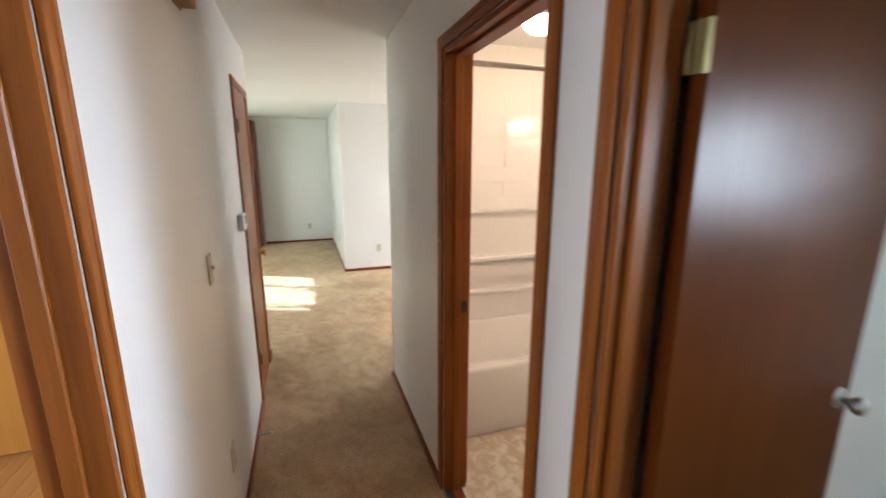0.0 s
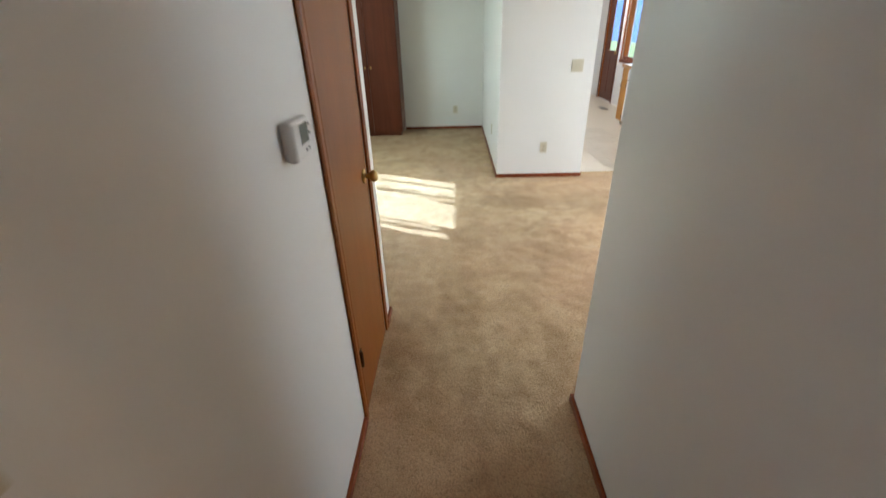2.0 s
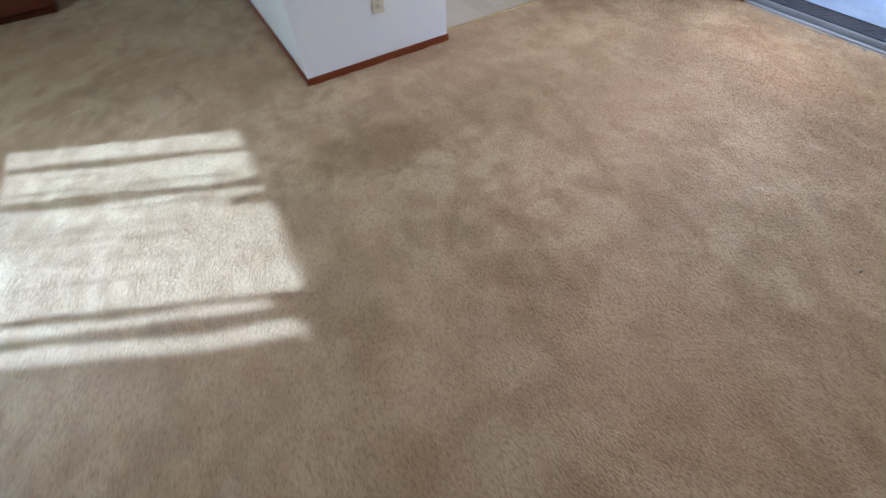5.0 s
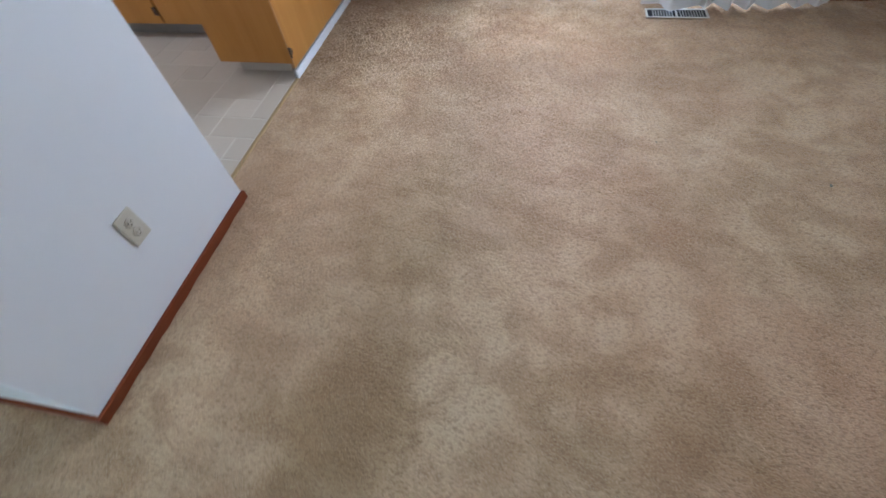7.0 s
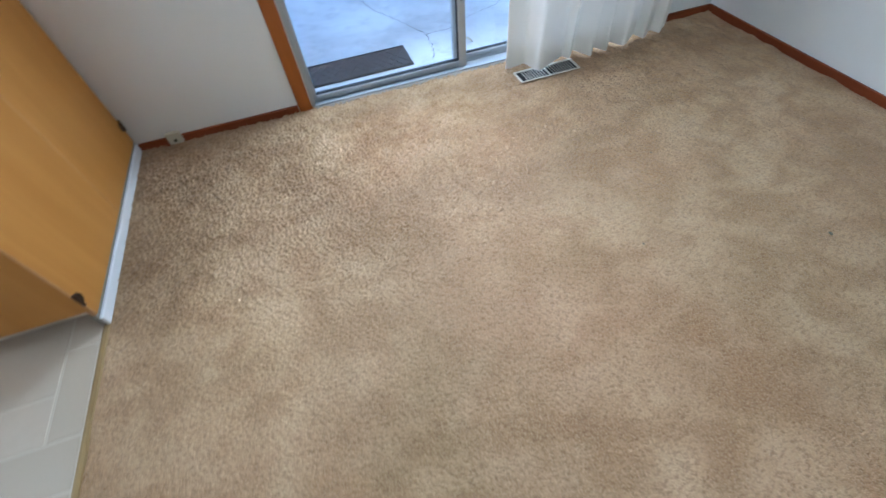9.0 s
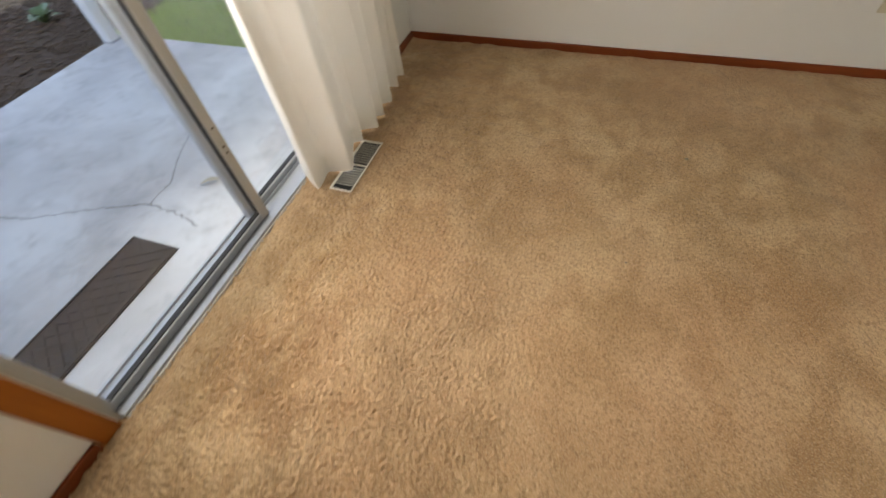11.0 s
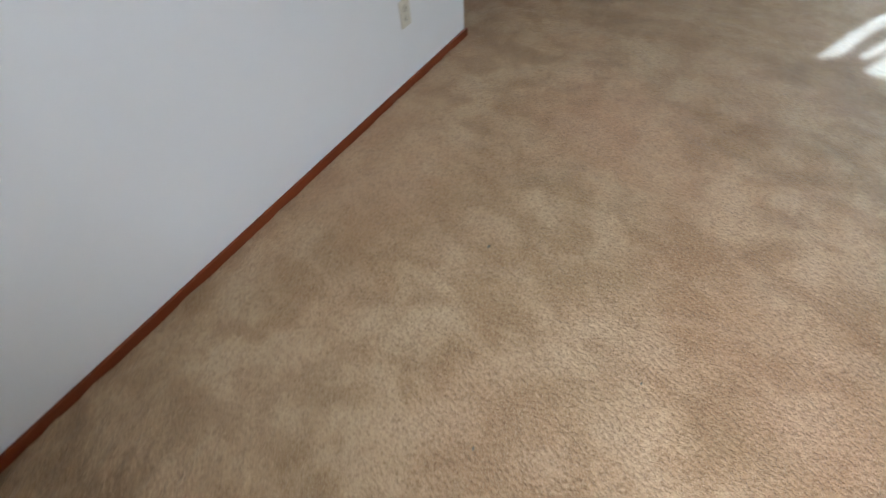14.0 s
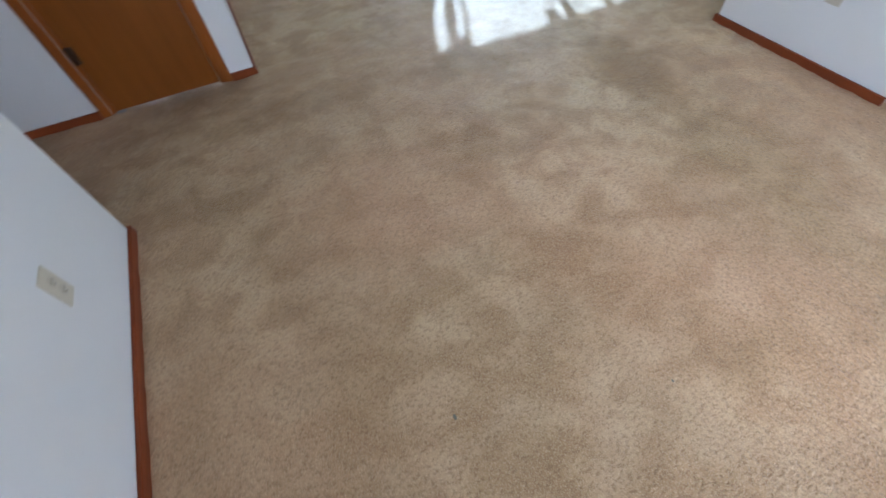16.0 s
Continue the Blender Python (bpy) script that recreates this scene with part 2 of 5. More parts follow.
M_PLATE = mat("almond_plastic", (0.56, 0.50, 0.38), 0.45)
M_PLATE_IN = mat("almond_plastic_shade", (0.50, 0.44, 0.33), 0.4)
M_SLOT = mat("slot_dark", (0.03, 0.025, 0.02), 0.8)
M_WHITE_PL = mat("white_plastic", (0.74, 0.73, 0.71), 0.42)
M_LCD = mat("lcd_grey_green", (0.085, 0.09, 0.075), 0.22)
M_BTN = mat("button_grey", (0.33, 0.33, 0.33), 0.5)
M_VENT = mat("register_enamel", (0.70, 0.66, 0.58), 0.45)
M_VENT_IN = mat("register_shadow", (0.015, 0.015, 0.015), 0.9)
M_LOUVRE = mat("louvre_grey", (0.46, 0.44, 0.40), 0.5)
M_BASE_WHITE = mat("white_vinyl_base", (0.80, 0.80, 0.79), 0.4)
M_SEAM = mat("brass_carpet_bar", (0.40, 0.28, 0.13), 0.42, 0.6)
M_ENAMEL = mat("white_enamel", (0.78, 0.79, 0.80), 0.25)
M_COUNTER = mat("laminate_counter", (0.66, 0.63, 0.57), 0.35)
rough_var(M_COUNTER, noise_tex(M_COUNTER, coords(M_COUNTER), 30, 3), 0.28, 0.42)
M_KICK = mat("toe_kick", (0.27, 0.245, 0.21), 0.7)
M_TUB = mat("tub_acrylic", (0.80, 0.775, 0.75), 0.20)
rough_var(M_TUB, noise_tex(M_TUB, coords(M_TUB), 5, 3), 0.05, 0.09)
M_CREAM = painted("bath_paint", (0.79, 0.755, 0.70), 0.5)

M_GLASS = mat("window_glass", (1, 1, 1), 0.0)
nodes(M_GLASS)[2].inputs["Transmission Weight"].default_value = 1.0
nodes(M_GLASS)[2].inputs["IOR"].default_value = 1.45

M_GLOW = mat("lamp_glass", (0.9, 0.85, 0.75), 0.4)
nodes(M_GLOW)[2].inputs["Emission Color"].default_value = (1.0, 0.78, 0.58, 1)
nodes(M_GLOW)[2].inputs["Emission Strength"].default_value = 1.6

M_PANEL = mat("lit_diffuser", (0.9, 0.9, 0.9), 0.5)
nodes(M_PANEL)[2].inputs["Emission Color"].default_value = (0.92, 0.98, 1.0, 1)
nodes(M_PANEL)[2].inputs["Emission Strength"].default_value = 1.2
# added backdrop, coloured for the blue look of the kitchen panes
M_BACKDROP = mat("backdrop_blue", (0.05, 0.12, 0.26), 1.0, 0, 0.0)
set_color(M_BACKDROP, ramp(M_BACKDROP, noise_tex(M_BACKDROP, coords(M_BACKDROP), 0.25, 5, 0.6), [(0.3, (0.045, 0.09, 0.24)), (0.7, (0.065, 0.125, 0.31))]))

# drapery: thin woven cloth that lets light through
M_DRAPE = bpy.data.materials.new("drapery_cloth")
M_DRAPE.use_nodes = True
_n, _l, _b = nodes(M_DRAPE)
_b.inputs["Base Color"].default_value = (0.86, 0.81, 0.755, 1)
_b.inputs["Roughness"].default_value = 0.9
_b.inputs["Specular IOR Level"].default_value = 0.1
_tr = _n.new("ShaderNodeBsdfTranslucent")
_tr.inputs["Color"].default_value = (0.84, 0.825, 0.80, 1)
_mx = _n.new("ShaderNodeMixShader")
_mx.inputs["Fac"].default_value = 0.10
_l.new(_b.outputs[0], _mx.inputs[1])
_l.new(_tr.outputs[0], _mx.inputs[2])
_l.new(_mx.outputs[0], _n["Material Output"].inputs["Surface"])
_weave = noise_tex(M_DRAPE, coords(M_DRAPE, (1, 1, 0.12)), 220, 2)
bump(M_DRAPE, _weave, 0.15, 0.002)

# kitchen vinyl: each piece its own shade
M_VINYL = mat("vinyl_tile", (0.50, 0.45, 0.375), 0.35)
_n, _l, _b = nodes(M_VINYL)
_oi = _n.new("ShaderNodeObjectInfo")
_c = ramp(M_VINYL, _oi.outputs["Random"], [(0.0, (0.46, 0.39, 0.295)), (1.0, (0.54, 0.46, 0.36))])
_c = mixc(M_VINYL, ramp(M_VINYL, noise_tex(M_VINYL, coords(M_VINYL), 22, 5, 0.65), [(0.3, (0, 0, 0)), (0.75, (0.5, 0.5, 0.5))]), _c, (0.47, 0.40, 0.30))
set_color(M_VINYL, _c)
bump(M_VINYL, noise_tex(M_VINYL, coords(M_VINYL), 60, 4), 0.12, 0.003)
M_GROUT = mat("vinyl_joint", (0.56, 0.50, 0.40), 0.6)
M_BATHFLOOR = mat("bath_vinyl", (0.62, 0.56, 0.47), 0.4)
_c = ramp(M_BATHFLOOR, noise_tex(M_BATHFLOOR, coords(M_BATHFLOOR), 14, 4, 0.6, 0.5), [(0.40, (0.66, 0.61, 0.53)), (0.56, (0.50, 0.40, 0.29))])
set_color(M_BATHFLOOR, _c)

# outdoors
M_CONC = mat("patio_concrete", (0.44, 0.43, 0.41), 0.85)
_v = coords(M_CONC)
_c = ramp(M_CONC, noise_tex(M_CONC, _v, 1.7, 6, 0.6, 0.4), [(0.34, (0.40, 0.405, 0.405)), (0.50, (0.51, 0.515, 0.515)), (0.66, (0.60, 0.61, 0.61))])
_c = mixc(M_CONC, ramp(M_CONC, noise_tex(M_CONC, _v, 9, 6, 0.7), [(0.5, (0, 0, 0)), (0.75, (0.5, 0.5, 0.5))]), _c, (0.24, 0.24, 0.235))
set_color(M_CONC, _c)
bump(M_CONC, noise_tex(M_CONC, _v, 120, 4), 0.25, 0.004)
M_CRACK = mat("concrete_crack", (0.09, 0.085, 0.08), 0.95)
M_MULCH = mat("bark_mulch", (0.06, 0.04, 0.03), 0.95)
_c = ramp(M_MULCH, noise_tex(M_MULCH, coords(M_MULCH), 24, 5, 0.7), [(0.3, (0.035, 0.024, 0.018)), (0.7, (0.12, 0.08, 0.055))])
set_color(M_MULCH, _c)
bump(M_MULCH, noise_tex(M_MULCH, coords(M_MULCH), 40, 4), 0.8, 0.03)
M_SOIL = mat("lawn_soil", (0.07, 0.09, 0.03), 0.95)
_c = ramp(M_SOIL, noise_tex(M_SOIL, coords(M_SOIL), 3, 5, 0.6), [(0.3, (0.10, 0.15, 0.04)), (0.7, (0.20, 0.28, 0.07))])
set_color(M_SOIL, _c)
M_GRASS = mat("grass_blade", (0.08, 0.16, 0.035), 0.7)
_n, _l, _b = nodes(M_GRASS)
_g = _n.new("ShaderNodeNewGeometry")
set_color(M_GRASS, ramp(M_GRASS, _g.outputs["Random Per Island"], [(0, (0.16, 0.30, 0.05)), (0.7, (0.30, 0.47, 0.10)), (1, (0.42, 0.50, 0.18))]))
M_LEAF = mat("broad_leaf", (0.06, 0.13, 0.04), 0.5)
_n, _l, _b = nodes(M_LEAF)
_g = _n.new("ShaderNodeNewGeometry")
set_color(M_LEAF, ramp(M_LEAF, _g.outputs["Random Per Island"], [(0, (0.035, 0.09, 0.03)), (1, (0.10, 0.17, 0.07))]))
M_MAT = mat("rubber_doormat", (0.050, 0.043, 0.040), 0.85)
_c = ramp(M_MAT, noise_tex(M_MAT, coords(M_MAT), 18, 5, 0.7), [(0.3, (0.016, 0.015, 0.015)), (0.75, (0.055, 0.049, 0.047))])
set_color(M_MAT, _c)
M_POST = painted("post_paint", (0.72, 0.73, 0.75), 0.6)
M_LEAF_DRY = mat("pale_dry_leaf", (0.40, 0.37, 0.29), 0.7)
M_TWIG = mat("dry_leaf", (0.16, 0.15, 0.11), 0.8)
M_SIDING = painted("outer_wall_paint", (0.55, 0.53, 0.48), 0.8)


# ---------------------------------------------------------------- building helpers
ORIGIN = {}


def add_box(bm, x0, x1, y0, y1, z0, z1, bev=0.0, seg=1):
    g = bmesh.ops.create_cube(bm, size=1.0)
    for v in g["verts"]:
        v.co = Vector(((x0 + x1) / 2 + v.co.x * (x1 - x0), (y0 + y1) / 2 + v.co.y * (y1 - y0), (z0 + z1) / 2 + v.co.z * (z1 - z0)))
    if bev:
        vs = set(g["verts"])
        es = [e for e in bm.edges if e.verts[0] in vs and e.verts[1] in vs]
        bmesh.ops.bevel(bm, geom=es, offset=bev, segments=seg, affect="EDGES", profile=0.5)


def box(x0, x1, y0, y1, z0, z1, bev=0.0, seg=1):
    bm = bmesh.new()
    add_box(bm, x0, x1, y0, y1, z0, z1, bev, seg)
    return bm


def lathe(profile, seg=24, m=None):
    """Turns (radius, height) pairs about z; m moves the result."""
    bm = bmesh.new()
    rings = []
    for r, h in profile:
        rings.append([bm.verts.new((r * math.cos(2 * math.pi * k / seg), r * math.sin(2 * math.pi * k / seg), h)) for k in range(seg)])
    for a, b in zip(rings, rings[1:]):
        for k in range(seg):
            bm.faces.new((a[k], a[(k + 1) % seg], b[(k + 1) % seg], b[k]))
    bm.faces.new(rings[0][::-1])
    bm.faces.new(rings[-1])
    for f in bm.faces:
        f.smooth = True
    if m is not None:
        bmesh.ops.transform(bm, matrix=m, verts=bm.verts)
    bmesh.ops.recalc_face_normals(bm, faces=bm.faces)
    return bm


def tube(points, r, seg=10):
    """A round bar along a line of points."""
    bm = bmesh.new()
    rings = []
    pts = [Vector(p) for p in points]
    for i, p in enumerate(pts):
        d = (pts[min(i + 1, len(pts) - 1)] - pts[max(i - 1, 0)]).normalized()
        q = d.to_track_quat("Z", "Y")
        rings.append([bm.verts.new(p + q @ Vector((r * math.cos(2 * math.pi * k / seg), r * math.sin(2 * math.pi * k / seg), 0))) for k in range(seg)])
    for a, b in zip(rings, rings[1:]):
        for k in range(seg):
            bm.faces.new((a[k], a[(k + 1) % seg], b[(k + 1) % seg], b[k]))
    bm.faces.new(rings[0][::-1])
    bm.faces.new(rings[-1])
    for f in bm.faces:
        f.smooth = True
    bmesh.ops.recalc_face_normals(bm, faces=bm.faces)
    return bm


def mesh_of(name, bm, material):
    me = bpy.data.meshes.new(name)
    bm.to_mesh(me)
    bm.free()
    me.materials.append(material)
    return me


def solid(name, bm, material, label="", category="", group="", kind=""):
    return tagged(new(name, mesh_of(name, bm, material)), label, category, group, kind)


def thing(name, at, label, category, group="", kind=""):
    ob = new(name)
    ob.empty_display_size = 0.05
    ob.location = at
    ORIGIN[ob] = Vector(at)
    return tagged(ob, label, category, group, kind)


def part(name, bm, material, parent, label=""):
    """Links a bmesh given in world metres as one mesh under a thing or a part."""
    o = ORIGIN.get(parent)
    if o is None:
        o = Vector((0, 0, 0))
    bmesh.ops.translate(bm, vec=-o, verts=bm.verts)
    ob = new(name, mesh_of(name, bm, material))
    ob.parent = parent
    ORIGIN[ob] = o
    if label:
        ob["label"] = label
    return ob


def wall(name, x0, x1, y0, y1, z1, holes=(), along="y", material=None, z0=0.0, label="off-white painted plaster wall"):
    """A wall with openings (from, to, sill, head) cut right through along its length."""
    bm = bmesh.new()
    a, b = (y0, y1) if along == "y" else (x0, x1)

    def put(p, q, lo, hi):
        if q - p > 1e-4 and hi - lo > 1e-4:
            if along == "y":
                add_box(bm, x0, x1, p, q, lo, hi)
            else:
                add_box(bm, p, q, y0, y1, lo, hi)

    at = a
    for p, q, lo, hi in sorted(holes):
        put(at, p, z0, z1)
        put(p, q, z0, lo)
        put(p, q, hi, z1)
        at = q
    put(at, b, z0, z1)
    return solid(name, bm, material or M_WALL, label, "wall", "", "structure")


H = 2.36
PATIO = -0.16

# ---------------------------------------------------------------- floor, walls, ceiling
def field(nx, ny, step, wave, seed, stretch=1.0):
    """A smooth random height field of one wavelength, mean 0 and deviation 1."""
    rng = np.random.RandomState(seed)
    f = np.fft.rfft2(rng.standard_normal((ny, nx)))
    ky, kx = np.fft.fftfreq(ny, step)[:, None] / stretch, np.fft.rfftfreq(nx, step)[None, :]
    k = np.sqrt(kx ** 2 + ky ** 2) * wave
    h = np.fft.irfft2(f * np.exp(-((k - 1.0) / 0.75) ** 2), s=(ny, nx))
    return h / h.std()


pts, quads, base = [], [], 0
for x0, x1, y0, y1, step in ((-0.76, 3.665, 0.0, 3.246, 0.005), (0.0, 0.917, -3.6, 0.0, 0.006), (-2.16, -0.76, 0.60, 3.246, 0.012),
                             (-2.16, 0.90, 3.246, 5.76, 0.012), (0.92, 3.665, -4.8, -2.1, 0.05)):
    nx, ny = int(round((x1 - x0) / step)) + 1, int(round((y1 - y0) / step)) + 1
    # brushed areas stand rougher than trodden ones
    rough_area = 0.65 + 0.35 * np.clip(field(nx, ny, step, max(0.55, 4 * step), 9), -1, 1)
    hgt = 0.0017 * field(nx, ny, step, max(0.0125, 2.3 * step), 1, 0.8) + 0.0011 * field(nx, ny, step, max(0.018, 2.6 * step), 5, 1.4)
    hgt += rough_area * (0.0006 * field(nx, ny, step, max(0.032, 3 * step), 2, 1.5) + 0.0005 * field(nx, ny, step, max(0.075, 3 * step), 6, 0.8))
    gx, gy = np.meshgrid(np.linspace(x0, x1, nx), np.linspace(y0, y1, ny))
    # flatter where the hall traffic goes, standing up beside the patio door
    by_door = np.clip((gx - 0.9) / 2.5, 0, 1) ** 1.6
    at_sill = np.clip((gx - 2.5) / 0.8, 0, 1) * np.clip((gy - 0.9) / 0.5, 0, 1)
    hgt *= 0.15 + 1.5 * by_door * np.clip((gy - 0.1) / 0.9, 0.35, 1) + 1.9 * at_sill
    hgt += 0.0026 * by_door ** 2 * field(nx, ny, step, max(0.11, 4 * step), 8, 1.4)
    hgt += 0.0012 * field(nx, ny, step, max(0.15, 3 * step), 3) + 0.0018 * field(nx, ny, step, max(0.40, 4 * step), 4)
    # dented line in the pile in front of the register
    on_line = np.clip((gy - 1.22) / 0.08, 0, 1) * np.clip((1.78 - gy) / 0.15, 0, 1)
    hgt -= 0.0055 * on_line * np.exp(-((gx - 3.135 + 0.07 * (gy - 1.25) + 0.004 * np.sin(31 * gy)) / 0.006) ** 2)
    hgt[(gx > 3.39) & (gx < 3.53) & (gy > 1.0) & (gy < 1.365)] = -0.004
    pts.append(np.stack([gx, gy, np.clip(hgt - 0.001, -0.0095, 0.0105)], -1).reshape(-1, 3))
    idx = np.arange(nx * ny).reshape(ny, nx) + base
    quads.append(np.stack([idx[:-1, :-1], idx[:-1, 1:], idx[1:, 1:], idx[1:, :-1]], -1).reshape(-1, 4))
    base += nx * ny
    # backing under the pile
    pts.append(np.array([(x0, y0, -0.011), (x1, y0, -0.011), (x1, y1, -0.011), (x0, y1, -0.011)]))
    quads.append(np.array([[base, base + 1, base + 2, base + 3]]))
    base += 4
pts, quads = np.concatenate(pts), np.concatenate(quads)
me = bpy.data.meshes.new("floor")
me.vertices.add(len(pts))
me.vertices.foreach_set("co", pts.astype(np.float32).ravel())
me.loops.add(quads.size)
me.loops.foreach_set("vertex_index", quads.astype(np.int32).ravel())
me.polygons.add(len(quads))
me.polygons.foreach_set("loop_start", np.arange(0, quads.size, 4, dtype=np.int32))
me.polygons.foreach_set("use_smooth", np.ones(len(quads), dtype=bool))
me.update(calc_edges=True)
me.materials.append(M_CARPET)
tagged(new("floor", me), "tan cut-pile carpet with brushed patches, footprints and painted window sheen", "carpet", "", "structure")

ceil_bm = box(-2.28, 3.82, -4.95, 9.35, H, H + 0.16)
add_box(ceil_bm, -3.4, -2.28, -3.75, -0.05, H, H + 0.16)
solid("ceiling", ceil_bm, M_CEIL, "off-white painted ceiling", "ceiling", "", "structure")
# unseen overhang added to stretch the house shadow over the bark bed
solid("shade_eave", box(3.82, 4.45, -4.95, 9.35, H + 0.02, H + 0.14), M_SIDING, "unseen painted eave added to keep sun off the bark bed", "eave", "", "structure")
solid("subfloor", box(-3.4, 3.80, -4.95, 9.35, -0.30, -0.022), M_KICK, "slab under the rooms", "floor", "", "structure")

wall("wall_hall_left", -0.11, 0.0, -3.6, 0.669, H, ((-2.77, -2.01, 0, 2.03), (-0.062, 0.500, 0, 2.03)))
wall("wall_hall_right", 0.917, 1.03, -3.6, -0.11, H, ((-2.94, -2.18, 0, 2.03), (-1.93, -1.172, 0, 2.03)))
wall("wall_living_south", 0.917, 3.665, -0.11, 0.0, H, (), "x")
wall("wall_hall_end", -0.11, 1.03, -3.71, -3.6, H, (), "x")
wall("wall_entry_south", -2.16, -0.11, 0.559, 0.669, H, (), "x")
wall("wall_west", -2.28, -2.16, 0.559, 5.825, H, ((2.72, 4.15, 1.15, 2.06),))
wall("wall_far", -2.16, 0.866, 5.715, 5.825, H, (), "x")
wall("wall_block_left", 0.866, 0.976, 3.245, 5.825, H, ())
wall("wall_block_front", 0.866, 1.785, 3.135, 3.245, H, (), "x")
wall("wall_kitchen_west", 1.675, 1.785, 3.245, 9.2, H, ())
wall("wall_kitchen_north", 1.675, 3.665, 9.2, 9.31, H, (), "x")
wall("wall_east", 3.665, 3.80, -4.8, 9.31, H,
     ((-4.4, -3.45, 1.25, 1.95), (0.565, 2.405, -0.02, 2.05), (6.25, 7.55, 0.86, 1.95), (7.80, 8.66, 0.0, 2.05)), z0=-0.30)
wall("wall_bath_east", 2.55, 2.66, -2.06, -0.11, H, (), "y", M_CREAM, label="cream painted bathroom wall")
wall("wall_bath_south", 1.03, 3.665, -2.15, -2.06, H, (), "x")
wall("wall_room_south", 1.03, 3.665, -4.91, -4.8, H, (), "x")
wall("wall_bedroom_north", -3.2, -0.11, -0.16, -0.06, H, (), "x")
wall("wall_bedroom_west", -3.31, -3.2, -3.6, -0.06, H, ())
wall("wall_bedroom_south", -3.2, -0.11, -3.71, -3.6, H, (), "x")
# cream paint above the tub surround, 4 mm proud
solid("wall_bath_north", box(1.034, 2.546, -0.118, -0.11, 0, H), M_CREAM, "cream painted bathroom wall", "wall", "", "structure")

BASE_H = 0.038


def baseboard(x0, x1, y0, y1, along):
    m = M_TRIM_X if along == "x" else M_TRIM_Y
    bm = box(x0, x1, y0, y1, -0.004, BASE_H)
    es = [e for e in bm.edges if all(v.co.z > BASE_H - 1e-4 for v in e.verts)]
    bmesh.ops.bevel(bm, geom=es, offset=0.004, segments=2, affect="EDGES", profile=0.5)
    return solid("baseboard", bm, m, "narrow reddish-brown stained wooden baseboard", "baseboard", "baseboards", "structure")


T = 0.014
baseboard(0.0, T, -1.958, -0.108, "y")
baseboard(0.0, T, 0.545, 0.669 + T, "y")
baseboard(-2.16, 0.0, 0.669, 0.669 + T, "x")
baseboard(0.917 - T, 0.917, -1.121, T, "y")
baseboard(0.917 - T, 0.917, -2.129, -1.981, "y")
baseboard(0.917 - T, 0.917, -3.6, -2.991, "y")
baseboard(0.917, 3.665, 0.0, T, "x")
baseboard(3.665 - T, 3.665, T, 0.50, "y")
baseboard(3.665 - T, 3.665, 2.475, 3.238, "y")
baseboard(0.866 - T, 1.785 + 0.006, 3.135 - T, 3.135, "x")
baseboard(0.866 - T, 0.866, 3.135, 5.715, "y")
baseboard(-0.41, 0.866 - T, 5.715 - T, 5.715, "x")
baseboard(-2.16, -2.16 + T, 0.69, 5.7, "y")


# ---------------------------------------------------------------- doors of the hall
def casing(parent, x_face, out, y0, y1, z1, w=0.05, t=0.013, wood_z=None):
    """Three moulded casing boards round an opening y0..y1 on the wall face x_face, standing out to the side out."""
    def board(a0, a1, z0, zz):
        xa, xb = sorted((x_face, x_face + out * t))
        b = box(xa, xb, a0, a1, z0, zz, 0.004, 2)
        xa2, xb2 = sorted((x_face + out * t * 0.5, x_face + out * (t + 0.0025)))
        if zz - z0 > 0.5:
            edge = (a0 + 0.006, a0 + 0.024) if a1 <= (y0 + y1) / 2 else (a1 - 0.024, a1 - 0.006)
            add_box(b, xa2, xb2, edge[0], edge[1], z0, zz - 0.004, 0.004, 2)
        else:
            add_box(b, xa2, xb2, a0 + 0.008, a1 - 0.008, zz - 0.024, zz - 0.006, 0.004, 2)
        return b
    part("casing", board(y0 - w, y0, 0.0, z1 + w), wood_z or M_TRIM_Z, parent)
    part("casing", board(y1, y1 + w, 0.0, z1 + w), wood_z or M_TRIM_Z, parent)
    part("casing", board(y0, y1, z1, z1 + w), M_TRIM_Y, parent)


def jambs(parent, x0, x1, y0, y1, z1, stop_x=None):
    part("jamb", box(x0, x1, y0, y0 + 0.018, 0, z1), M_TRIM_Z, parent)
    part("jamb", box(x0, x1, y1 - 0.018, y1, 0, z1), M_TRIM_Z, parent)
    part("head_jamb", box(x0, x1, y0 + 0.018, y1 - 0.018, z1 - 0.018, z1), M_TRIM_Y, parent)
    if stop_x is not None:
        part("door_stop_strip", box(stop_x, stop_x + 0.034, y0 + 0.018, y0 + 0.029, 0, z1 - 0.018, 0.003), M_TRIM_Z, parent)
        part("door_stop_strip", box(stop_x, stop_x + 0.034, y1 - 0.029, y1 - 0.018, 0, z1 - 0.018, 0.003), M_TRIM_Z, parent)
        part("door_stop_strip", box(stop_x, stop_x + 0.034, y0 + 0.029, y1 - 0.029, z1 - 0.029, z1 - 0.018, 0.003), M_TRIM_Y, parent)


def hinge(parent, x, y, z, h=0.09, mat_=None):
    b = lathe([(0.006, -h / 2), (0.0085, -h / 2 + 0.003), (0.0085, h / 2 - 0.003), (0.006, h / 2)], 10, Matrix.Translation((x, y, z)))
    add_box(b, x - 0.006, x - 0.0015, y + 0.002, y + 0.026, z - h / 2, z + h / 2, 0.001)
    return part("hinge", b, mat_ or M_BRONZE, parent, "dark bronze butt hinge")


